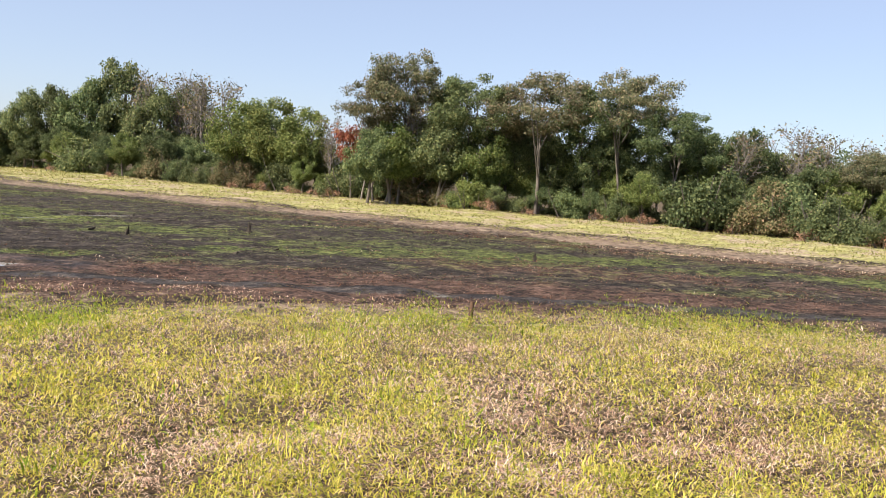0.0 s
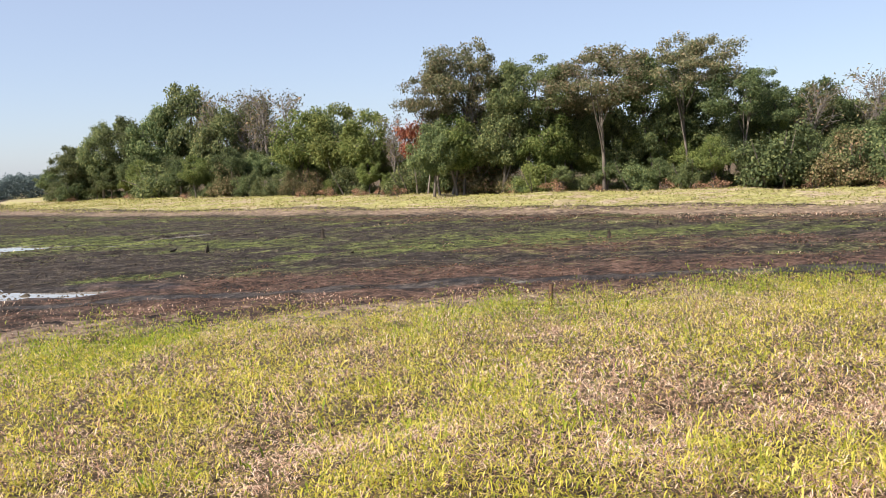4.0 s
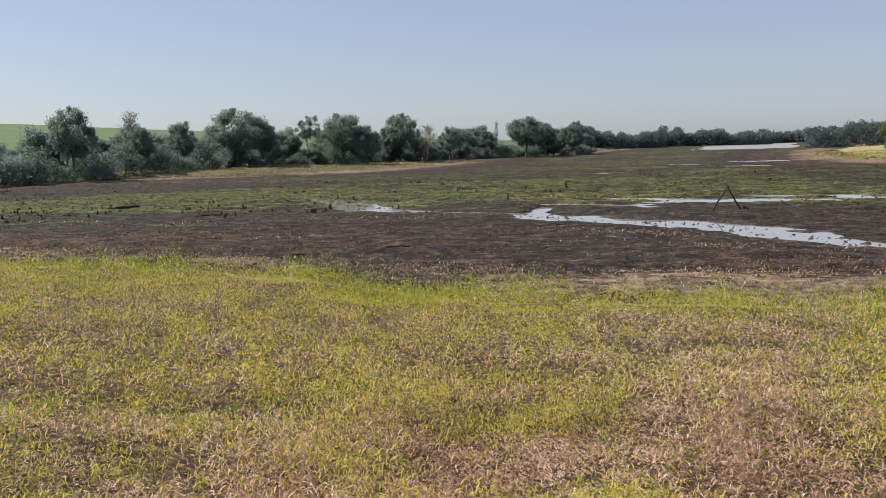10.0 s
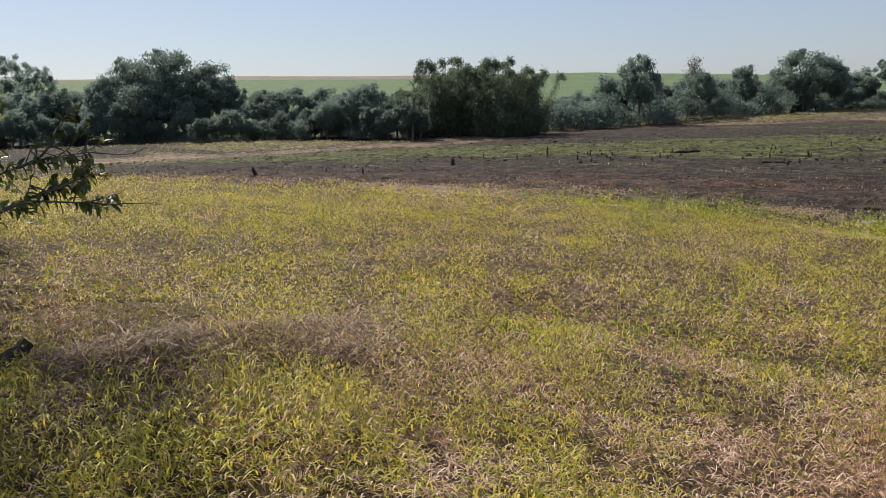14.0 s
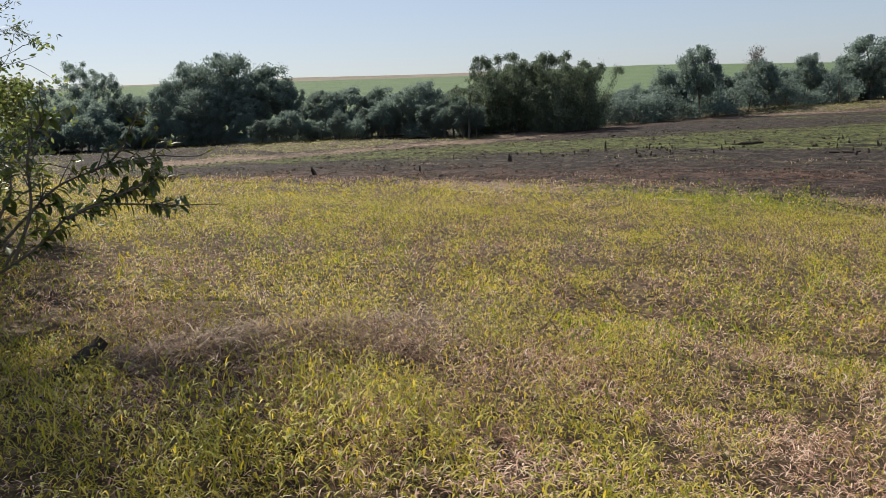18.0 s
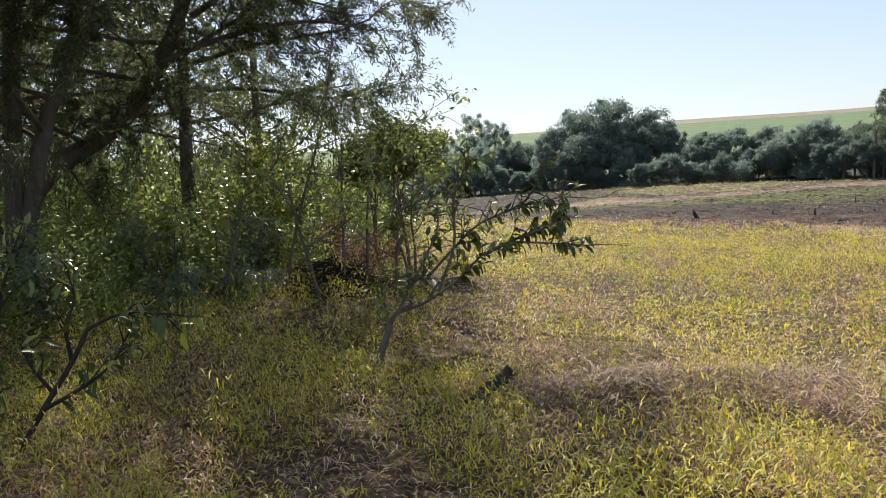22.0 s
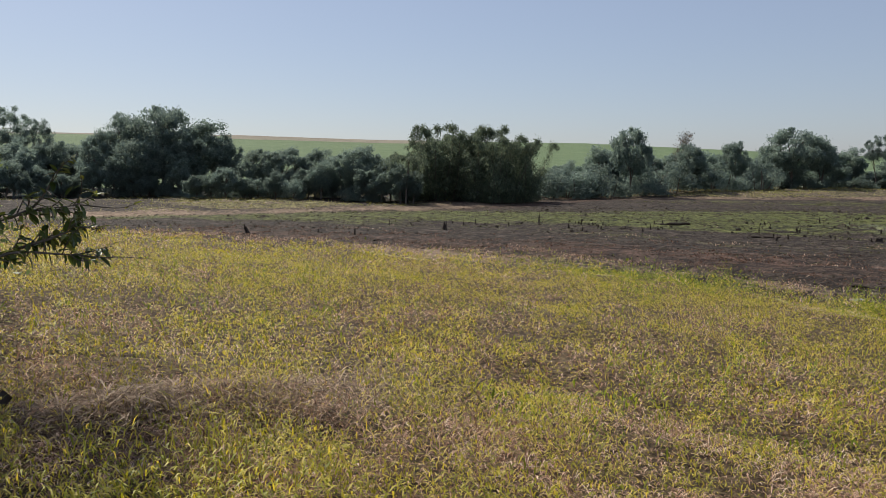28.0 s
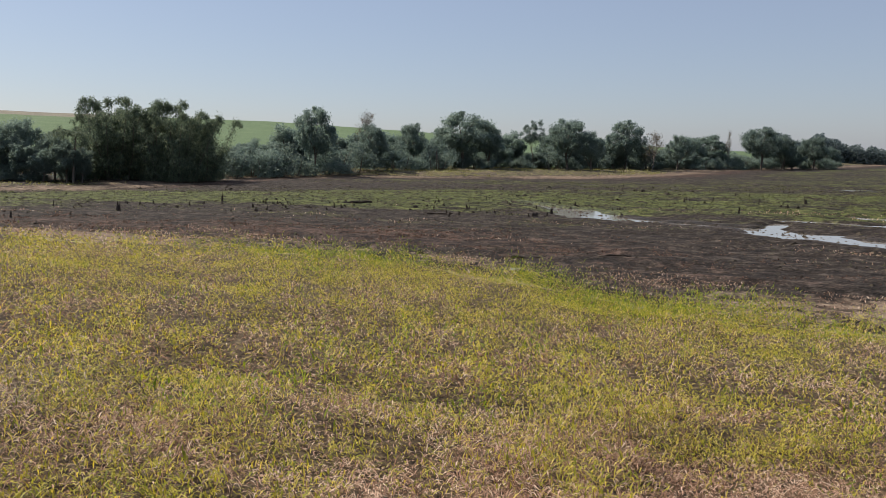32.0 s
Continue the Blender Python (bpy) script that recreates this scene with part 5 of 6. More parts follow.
def stump(yaw, dist, scale=1.0, which=None):
    x, y, z = spot(yaw, dist)
    k = stump_rng.randrange(len(STUMPS)) if which is None else which
    ob = new("tree_stump", STUMPS[k])
    ob.matrix_basis = pose(x, y, z - 0.02, 0, 0, stump_rng.uniform(0, 360))
    ob.scale = (scale, scale, scale)
    words = ("short dark rotten stump in the mud", "tall dark rotten stump in the mud", "squat dark rotten stump in the mud")
    return tagged(ob, words[0 if k in (0, 5) else 1 if k in (1, 3) else 2], "stump", "stumps of the drowned wood")


for yaw0, yaw1, r0, r1, count in ((21, 35, 50, 66, 78), (2, 21, 60, 98, 60), (36, 62, 52, 66, 104), (62, 80, 56, 70, 18), (-10, 2, 62, 100, 12), (-62, -18, 38, 60, 7)):
    for k in range(count):
        if k % 3 == 0:
            cy, cr = stump_rng.uniform(yaw0, yaw1), stump_rng.uniform(r0, r1)
        stump(cy + stump_rng.gauss(0, 0.55), cr + stump_rng.gauss(0, 0.9), stump_rng.uniform(0.2, 0.52) * (1.5 if stump_rng.random() < 0.12 else 1.0))
for yaw, dist, scale, which in ((-51.6, 50.5, 1.3, 4), (-26.5, 50, 1.1, 0), (-45.5, 43, 0.9, 0), (66.3, 54, 1.3, 5), (9.6, 68, 0.8, 1), (53.4, 56, 1.2, 0), (-19.0, 44, 0.9, 5), (13.5, 56, 0.6, 3), (75.6, 58, 1.6, 6)):
    stump(yaw, dist, scale, which)


def stick(a, b, ra, rb, seed, wander=0.02, steps=6):
    rng = np.random.default_rng(seed)
    s = np.linspace(0, 1, steps + 1)[:, None]
    p = np.array(a) * (1 - s) + np.array(b) * s
    p[1:-1] += rng.normal(0, wander, (steps - 1, 3))
    w = Wood()
    w.add(p, np.linspace(ra, rb, steps + 1), 7)
    return w


def fallen_log(yaw, dist, length, radius, turn, label):
    w = stick((-length / 2, 0, radius * 0.6), (length / 2, 0, radius * 1.3), radius, radius * 0.55, int(yaw * 7 + 900), 0.04)
    ob = new("fallen_log", w.mesh("fallen_log", M_STUMP))
    ob.matrix_basis = pose(*spot(yaw, dist, 0.03), 0, 0, turn)
    return tagged(ob, label, "log")


fallen_log(38.3, 61, 2.0, 0.13, 40, "dark sodden log lying on the mud")
fallen_log(32.8, 51, 1.6, 0.09, 10, "thin dark branch lying on the mud")
fallen_log(21.0, 31, 0.9, 0.045, 25, "small dark branch lying on brown mud")
fallen_log(27.0, 30, 1.1, 0.055, 5, "dark broken wood half sunk in the mud")
fallen_log(-17.0, 46, 1.0, 0.08, 60, "short grey log on the lake bed")

frame_thing = tagged(new("stick_frame"), "two weathered poles leaning together as an A-frame", "frame")
fx, fy, fz = spot(-0.5, 45)
frame_thing.matrix_basis = pose(fx, fy, fz, 0, 0, 8)
part("pole", stick((-0.72, 0, -0.05), (0.06, 0.0, 1.25), 0.042, 0.03, 1).mesh("pole", M_STUMP), frame_thing)
part("pole", stick((0.70, 0.1, -0.05), (-0.05, 0.05, 1.28), 0.046, 0.032, 2).mesh("pole", M_STUMP), frame_thing)
tagged(new("mud_clod", make_stump(131, 0.16, 0.24)), "dark lump of mud and roots", "clod").matrix_basis = pose(*spot(-1.6, 45.1))

px, py, pz = spot(-41.5, 21.2)
post = tagged(new("wooden_post", stick((0, 0, -0.1), (0.02, 0.01, 0.68), 0.06, 0.055, 4, 0.004).mesh("wooden_post", M_POST)), "short weathered wooden post at the grass edge", "post")
post.matrix_basis = pose(px, py, pz)


# ---- dead grass heap and the log beside it ----
def make_heap():
    rng = np.random.default_rng(71)
    n = 7000
    u, w = rng.normal(0, 0.42, n), rng.normal(0, 0.24, n)
    hump = 0.34 * np.exp(-(u / 0.6) ** 2 - (w / 0.3) ** 2)
    base = np.stack([u * 1.9, w * 1.6, hump * rng.uniform(0.3, 1.0, n)], -1)
    v, f = blades(rng, base, rng.uniform(0.10, 0.30, n), rng.uniform(0.004, 0.009, n), rng.uniform(0.9, 2.0, n), True)
    return mesh_np("dead_grass_heap", v, f, [M_DEAD])


heap = tagged(new("dead_grass_heap", make_heap()), "low heap of matted dead grass", "grass heap", kind="stuff")
heap.matrix_basis = pose(-6.5, 1.9, float(height(np.array([-6.5]), np.array([1.9]))[0]) - 0.09, 0, 0, 88)
heap.scale = (1.45, 1.0, 0.8)
log = tagged(new("log", stick((0.06, -0.02, -0.1), (-0.26, 0.42, 0.12), 0.075, 0.05, 12, 0.025).mesh("log", M_STUMP)), "dark charred log end rising from the grass", "log")
log.matrix_basis = pose(-6.5, 0.86, float(height(np.array([-6.5]), np.array([0.86]))[0]) + 0.06)


# ---- shrubs with large leaves close to the walk ----
def big_leaves(rng, at, way, length, width, droop=0.5):
    """Pointed leaves with a fold along the midrib and a drooping tip."""
    n = len(at)
    d = unit(way + rng.normal(0, 0.35, (n, 3)) + [0, 0, -droop])
    s = unit(np.cross(d, rng.normal(0, 0.25, (n, 3)) + [0, 0, 1.0]))
    nrm = np.cross(s, d)
    L, W = length[:, None], width[:, None]
    rows = []
    for t, half, sag in ((0.0, 0.05, 0.0), (0.3, 0.42, -0.02), (0.62, 0.40, -0.07), (1.0, 0.0, -0.18)):
        c = at + d * L * t + nrm * L * sag
        rows += [c] if half == 0 else [c - s * W * half + nrm * W * 0.14, c, c + s * W * half + nrm * W * 0.14]
    v = np.stack(rows, 1)
    k = np.arange(n)[:, None] * 10
    quads = np.concatenate([k + q for q in ([0, 1, 4, 3], [1, 2, 5, 4], [3, 4, 7, 6], [4, 5, 8, 7])])
    tris = np.concatenate([k + q for q in ([6, 7, 9], [7, 8, 9])])
    return v.reshape(-1, 3), [quads, tris]


def leafy_branch(rng, path, r0, r1, gap, length, droop=0.5, bare=0.15, spread=0.8):
    """A stem along path with leaves at every gap; returns the stem and the leaves' roots, ways and sizes."""
    path = np.asarray(path, float)
    seg = np.linalg.norm(np.diff(path, axis=0), axis=1)
    s = np.concatenate([[0], np.cumsum(seg)])
    w = Wood()
    w.add(path, np.linspace(r0, r1, len(path)), 6)
    t = np.arange(s[-1] * bare, s[-1], gap)
    at = np.stack([np.interp(t, s, path[:, k]) for k in range(3)], -1)
    ahead = unit(np.stack([np.interp(t + 0.02, s, path[:, k]) for k in range(3)], -1) - at + 1e-6)
    out = unit(np.cross(ahead, rng.normal(0, 1, (len(t), 3))))
    return w, at, ahead * 0.7 + out * spread, length * rng.uniform(0.6, 1.25, len(t))


def unit_leaf(name, width, droop, mat):
    """One pointed leaf, a metre long, along +y, folded along its midrib."""
    v = []
    for t, half, sag in ((0.0, 0.05, 0.0), (0.3, 0.42, -0.02), (0.62, 0.40, -0.07 - 0.1 * droop), (1.0, 0.0, -0.18 - 0.25 * droop)):
        v += [(0, t, sag)] if half == 0 else [(-half * width, t, sag + width * 0.14), (0, t, sag), (half * width, t, sag + width * 0.14)]
    quads = np.array([[0, 1, 4, 3], [1, 2, 5, 4], [3, 4, 7, 6], [4, 5, 8, 7]])
    return mesh_np(name, np.array(v), [quads, np.array([[6, 7, 9], [7, 8, 9]])], [mat])


def shrub(name, label, seed, trunk, branches, leaf_length, mat, one, bark, twigs=(3, 0.25, 0.6), gap=0.05, droop=0.5, width=0.5, bare_twigs=(), thick=1.0):
    """A shrub from a trunk and its main branches, each a rounded path, with side twigs grown along them.
    The first three hundred leaves are each a piece of its own; the rest are joined twig by twig."""
    rng = np.random.default_rng(seed)
    foot = np.array((trunk or branches[0])[0], float)
    thing = tagged(new(name), label, "shrub")
    thing.matrix_basis = pose(*foot)
    kinds = [unit_leaf("leaf", width * w, d, one) for w, d in ((1.0, 0.0), (0.85, 0.4), (1.1, 0.8))]
    single = 0
    if trunk is not None:
        w = Wood()
        p = smooth(trunk) - foot
        w.add(p, np.linspace(0.036, 0.020, len(p)) * thick, 7)
        part("trunk", w.mesh("trunk", bark), thing)
    for path in branches:
        p = smooth(path) - foot
        stems = [("branch", p, 0.014, 0.004, 0.15)]
        total = np.linalg.norm(np.diff(p, axis=0), axis=1).sum()
        for _ in range(int(twigs[0] * total)):
            i = rng.integers(len(p) // 4, len(p) - 1)
            d = unit(p[i + 1] - p[i]) + unit(rng.normal(0, 1, 3)) * 0.9 + [0, 0, 0.2]
            stems.append(("twig", bend(rng, p[i], d, rng.uniform(*twigs[1:]), 5, 0.15), 0.006, 0.002, 0.25))
        for kind, line, r0, r1, bare in stems:
            w, at, way, size = leafy_branch(rng, line, r0, r1, gap, leaf_length, droop, bare)
            b = part(kind, w.mesh(kind, bark), thing)
            if single + len(at) <= 300:
                single += len(at)
                for a, u, q in zip(at, way, size):
                    d = Vector(u + rng.normal(0, 0.35, 3) + [0, 0, -droop]).normalized()
                    side = d.cross(Vector(rng.normal(0, 0.25, 3) + [0, 0, 1.0])).normalized()
                    turn = Matrix((side, d, side.cross(d))).transposed().to_4x4()
                    leaf = part("leaf", kinds[rng.integers(3)], b)
                    leaf.matrix_basis = Matrix.Translation(a) @ turn @ Matrix.Diagonal((q, q, q, 1))
            elif len(at):
                v, f = big_leaves(rng, at, way, size, size * width, droop)
                tagged(part("leaves", mesh_np("leaves", v, f, [mat]), b), kind="stuff")
    for path in bare_twigs:
        w, at, way, size = leafy_branch(rng, smooth(path) - foot, 0.006, 0.002, 0.05, leaf_length, droop, 0.82)
        b = part("bare_twig", w.mesh("bare_twig", bark), thing, "thin twig with leaves only at its tip")
        v, f = big_leaves(rng, at, way, size * 0.8, size * 0.8 * width, droop)
        tagged(part("leaves", mesh_np("leaves", v, f, [mat]), b), kind="stuff")
    return thing


# small tree whose long branch reaches out over the sunny grass
shrub("sapling", "young crooked tree with large glossy leaves", 301,
      [(-7.38, 0.22, 1.96), (-7.42, 0.31, 2.17), (-7.41, 0.39, 2.37), (-7.41, 0.47, 2.53), (-7.40, 0.61, 2.59)],
      [[(-7.41, 0.47, 2.53), (-7.40, 0.74, 2.61), (-7.38, 1.01, 2.77), (-7.36, 1.23, 2.96), (-7.31, 1.51, 3.07), (-7.27, 1.75, 3.17), (-7.24, 1.91, 3.26)],
       [(-7.36, 1.23, 2.95), (-7.26, 1.45, 3.04), (-7.13, 1.75, 3.02), (-7.01, 2.00, 2.99)],
       [(-7.49, 0.77, 2.80), (-7.47, 0.99, 3.01), (-7.43, 1.21, 3.20), (-7.39, 1.45, 3.29), (-7.35, 1.68, 3.35), (-7.28, 1.93, 3.38)],
       [(-7.38, 0.84, 2.69), (-7.34, 0.99, 3.05), (-7.31, 1.01, 3.41), (-7.28, 1.09, 3.62), (-7.24, 1.16, 3.72)],
       [(-7.39, 1.45, 3.29), (-7.33, 1.59, 3.36), (-7.28, 1.67, 3.46), (-7.23, 1.73, 3.58)],
       [(-7.41, 0.42, 2.45), (-7.31, 0.38, 2.65), (-7.21, 0.36, 2.82)],
       [(-7.41, 0.45, 2.49), (-7.37, 0.58, 2.69), (-7.33, 0.67, 2.81), (-7.29, 0.75, 2.84)],
       [(-7.39, 0.74, 2.61), (-7.50, 0.91, 2.81), (-7.61, 1.07, 2.89)],
       [(-7.32, 1.51, 3.07), (-7.22, 1.64, 3.12), (-7.11, 1.83, 3.20)],
       [(-7.40, 0.61, 2.59), (-7.50, 0.60, 2.93), (-7.61, 0.54, 3.16), (-7.71, 0.51, 3.34)],
       [(-7.40, 0.58, 2.69), (-7.52, 0.79, 3.00), (-7.64, 0.91, 3.22), (-7.78, 0.90, 3.41)]],
      0.098, M_LEAF_BIG, M_ONE_LEAF, M_BARK, (13.0, 0.10, 0.32), 0.036, 0.55, 0.46,
      bare_twigs=[[(-7.01, 2.00, 2.99), (-6.94, 2.14, 2.99), (-6.87, 2.29, 2.97)],
                  [(-7.28, 1.93, 3.38), (-7.21, 2.18, 3.35), (-7.17, 2.32, 3.38)],
                  [(-7.34, 1.20, 3.20), (-7.38, 1.26, 3.30), (-7.41, 1.35, 3.43)]])

# bush beside the walk, its long branch pointing out over the grass
shrub("leafy_branch_shrub", "shrub's long branch with hanging dark glossy leaves", 312, None,
      [[(7.0, 0.0, 1.95), (6.99, 0.25, 2.35), (6.97, 0.5, 2.6), (6.88, 0.99, 2.91), (6.82, 1.43, 3.16), (6.67, 1.86, 3.31), (6.54, 2.15, 3.33), (6.43, 2.33, 3.25)]],
      0.145, M_LEAF_BIG, M_ONE_LEAF, M_BARK, (13.0, 0.1, 0.26), 0.05, 0.75, 0.48)
RIGHT_BUSH = []
bush_rng = np.random.default_rng(77)
for k in range(34):
    tip = np.array([6.6 + bush_rng.normal(0, 0.45), 0.15 + bush_rng.uniform(-0.9, 0.66), bush_rng.uniform(2.5, 4.3)])
    foot = np.array([6.75 + bush_rng.normal(0, 0.12), 0.0 + bush_rng.normal(0, 0.12), 1.95])
    mid = foot * 0.45 + tip * 0.55 + [bush_rng.normal(0, 0.1), bush_rng.normal(0, 0.12), 0.25]
    RIGHT_BUSH.append([tuple(foot), tuple(mid), tuple(tip)])
for k in range(16):
    tip = np.array([7.2 + bush_rng.uniform(-0.5, 1.1), bush_rng.uniform(-0.4, 1.25), bush_rng.uniform(2.2, 2.75)])
    foot = np.array([7.0 + bush_rng.normal(0, 0.15), 0.1 + bush_rng.normal(0, 0.15), 1.95])
    RIGHT_BUSH.append([tuple(foot), tuple(foot * 0.5 + tip * 0.5 + [0, 0, 0.15]), tuple(tip)])
shrub("leafy_bush", "bushy shrub with long pointed yellow-green leaves", 302, None, RIGHT_BUSH, 0.155, M_LEAF_SUNNY, M_ONE_SUNNY, M_BARK, (7.0, 0.2, 0.6), 0.034, 0.8, 0.27)

# thin shrub at the shaded end of the walk
shrub("thin_shrub", "thin crooked shrub with a few ragged leaves", 303,
      [(-5.34, -1.95, 1.93), (-5.39, -1.82, 2.24), (-5.45, -1.67, 2.49), (-5.50, -1.50, 2.74), (-5.53, -1.41, 2.91)],
      [[(-5.53, -1.41, 2.91), (-5.57, -1.24, 2.97), (-5.62, -1.03, 2.95), (-5.66, -0.81, 2.90)],
       [(-5.40, -1.65, 2.50), (-5.46, -1.47, 2.58), (-5.51, -1.30, 2.69), (-5.53, -1.20, 2.84)],
       [(-5.55, -1.52, 2.73), (-5.54, -1.53, 2.93), (-5.56, -1.47, 3.09), (-5.56, -1.49, 3.23)],
       [(-5.30, -1.78, 2.26), (-5.34, -1.66, 2.27), (-5.39, -1.52, 2.21)],
       [(-5.22, -1.84, 2.14), (-5.20, -1.89, 2.43), (-5.21, -1.88, 2.68), (-5.23, -1.82, 2.92), (-5.22, -1.85, 3.11)],
       [(-5.21, -1.88, 2.68), (-5.24, -1.78, 3.04), (-5.27, -1.71, 3.30), (-5.30, -1.62, 3.53)],
       [(-5.51, -1.62, 2.55), (-5.48, -1.72, 2.73), (-5.47, -1.76, 2.87)]],
      0.105, M_LEAF_BIG, M_ONE_LEAF, M_STUMP, (15.0, 0.08, 0.24), 0.04, 0.35, 0.45, thick=0.6)


# dry weed stalks in front of the bush
def weed(seed, x, y, tall, stalks, label):
    rng = np.random.default_rng(seed)
    thing = tagged(new("dry_weed"), label, "weed")
    z = float(height(np.array([x]), np.array([y]))[0])
    for k in range(stalks):
        p = bend(rng, (x + rng.normal(0, 0.05), y + rng.normal(0, 0.05), z), (rng.normal(0, 0.25), rng.normal(0, 0.25), 1), tall * rng.uniform(0.6, 1.0), 7, 0.07)
        w, at, way, size = leafy_branch(rng, p, 0.009, 0.003, 0.075, 0.11, 0.1, 0.3, 0.4)
        b = part("stalk", w.mesh("stalk", M_STUMP if seed == 401 else M_TWIG), thing)
        v, f = big_leaves(rng, at, way, size, size * 0.12, -0.5)
        part("leaves", mesh_np("leaves", v, f, [M_DEAD]), b)


weed(401, 5.14, 1.38, 0.72, 6, "dry brown weed with upright stalks")
weed(402, 5.08, 1.52, 0.60, 4, "dry straw-coloured weed in the grass")
weed(403, 5.05, 1.85, 0.42, 4, "dry straw-coloured weed in the grass")


# ---- the shady grove at the end of the walk ----
def strands(rng, paths, per_metre, length, thin):
    """Narrow leaflets strung along hanging twigs, feather-like."""
    at, way = [], []
    for p in paths:
        seg = np.linalg.norm(np.diff(p, axis=0), axis=1)
        s = np.concatenate([[0], np.cumsum(seg)])
        t = rng.uniform(0.05 * s[-1], s[-1], max(int(s[-1] * per_metre), 2))
        at.append(np.stack([np.interp(t, s, p[:, k]) for k in range(3)], -1))
        way.append(np.repeat(unit(p[-1] - p[0])[None], len(t), 0))
    at, way = np.concatenate(at), np.concatenate(way)
    n = len(at)
    d = unit(way * 0.9 + rng.normal(0, 0.6, (n, 3)) + [0, 0, -0.35])
    s = unit(np.cross(d, rng.normal(0, 1, (n, 3))))
    L = length * rng.uniform(0.6, 1.4, (n, 1))
    p = at + rng.normal(0, 0.035, (n, 3))
    v = np.stack([p, p + d * L * 0.5 + s * L * thin * 0.5, p + d * L, p + d * L * 0.5 - s * L * thin * 0.5], 1).reshape(-1, 3)
    return v, np.arange(n)[:, None] * 4 + [0, 1, 2, 3]


def feather_tree(seed, stems, boughs, limbs, spread, density, label):
    """A tree from its stems and main boughs (rounded paths with their thickness), with limbs and hanging feathery twigs."""
    rng = np.random.default_rng(seed)
    foot = np.array(stems[0][0][0], float)
    foot[2] = float(height(foot[:1], foot[1:2])[0])
    thing = tagged(new("feathery_tree"), label, "tree", "trees of the shady grove")
    thing.matrix_basis = pose(*foot)
    low, high = [], []

    def twigs_of(wood, limb, r, count, reach):
        wood.add(limb, np.linspace(r, 0.012, len(limb)), 6)
        for _ in range(count):
            k = rng.integers(1, len(limb))
            d = unit(limb[k] - limb[k - 1]) * 0.8 + unit(rng.normal(0, 1, 3)) * 0.8
            tw = bend(rng, limb[k], d, rng.uniform(0.6, 1.3) * reach, 6, 0.14, -0.06)
            wood.add(tw, np.linspace(0.012, 0.003, 7), 4)
            group = high if tw[3][2] + foot[2] > 7.0 else low
            group.append(tw)
            for _ in range(5):
                k2 = rng.integers(1, 7)
                group.append(bend(rng, tw[k2], unit(tw[k2] - tw[k2 - 1]) * 0.7 + unit(rng.normal(0, 1, 3)) * 0.7, rng.uniform(0.25, 0.6) * reach, 3, 0.12, -0.12))
    for points, r0, r1 in stems:
        wood = Wood()
        p = smooth(points) - foot
        wood.add(p, np.linspace(r0, r1, len(p)), 9)
        for k in range(limbs):
            i = int(len(p) * (0.42 + 0.57 * (k + rng.uniform(0, 1)) / limbs))
            i = min(i, len(p) - 1)
            a = k * 2.4 + rng.uniform(-0.4, 0.4)
            limb = bend(rng, p[i], (np.cos(a), np.sin(a), rng.uniform(0.0, 0.45)), spread * rng.uniform(0.65, 1.15), 7, 0.10, -0.01)
            twigs_of(wood, limb, 0.045, 9, 1.0)
        part("trunk", wood.mesh("trunk", M_BARK), thing)
    for points, r0 in boughs:
        wood = Wood()
        twigs_of(wood, smooth(points) - foot, r0, 20, 0.9)
        part("bough", wood.mesh("bough", M_BARK), thing)
    crown = [strands(rng, low, density * 2.7, 0.08, 0.20)] if low else []
    # leaves above the view are larger, to thicken the shade they cast
    if high:
        crown.append(strands(rng, high, density * 0.85, 0.16, 0.34))
    n, vs, fs = 0, [], []
    for v, f in crown:
        vs.append(v)
        fs.append(f + n)
        n += len(v)
    part("crown", mesh_np("crown", np.concatenate(vs), fs, [M_LEAF_FEATHER]), thing)
    return thing


def polar(yaw, dist):
    return -dist * math.sin(radians(yaw)), dist * math.cos(radians(yaw))


def upright(yaw, dist, top, lean=(0.0, 0.0)):
    x, y = polar(yaw, dist)
    return [(x, y, 1.8), (x + 0.2 * lean[0] + 0.06, y + 0.2 * lean[1], 4.0), (x + 0.5 * lean[0] - 0.06, y + 0.5 * lean[1] + 0.05, 6.5), (x + lean[0], y + lean[1], top)]


# high boughs of these trees are out of view, added to shade the grass
feather_tree(501, [([(-12.7, -4.4, 1.8), (-12.75, -4.3, 3.35), (-12.82, -4.06, 6.47), (-12.8, -3.9, 10.0)], 0.17, 0.06),
                   ([(-12.7, -4.35, 2.4), (-12.8, -4.1, 3.6), (-12.92, -3.75, 4.92), (-13.03, -3.37, 5.79), (-13.3, -2.2, 9.8)], 0.15, 0.06),
                   ([(-12.6, -4.5, 2.2), (-12.5, -4.8, 4.2), (-12.3, -5.2, 6.5), (-12.0, -5.6, 9.5)], 0.14, 0.06)],
             [([(-13.0, -3.4, 5.8), (-11.8, -2.6, 7.4), (-10.6, -1.6, 8.1), (-9.6, -0.6, 8.2)], 0.06),
              ([(-12.8, -4.0, 6.6), (-11.4, -3.4, 7.6), (-10.2, -2.6, 8.2), (-9.2, -1.8, 8.0)], 0.06),
              ([(-12.5, -4.5, 6.2), (-11.0, -3.0, 7.0), (-9.6, -2.2, 7.4), (-8.2, -1.6, 7.2)], 0.06),
              ([(-12.6, -4.6, 5.8), (-11.2, -3.8, 6.6), (-9.8, -3.0, 7.0), (-8.6, -2.2, 6.9)], 0.06),
              ([(-12.3, -5.0, 6.2), (-11.0, -4.2, 7.4), (-9.8, -3.2, 7.9), (-8.8, -2.6, 7.8)], 0.06)], 9, 3.4, 56, "dark many-stemmed tree with feathery hanging leaves")
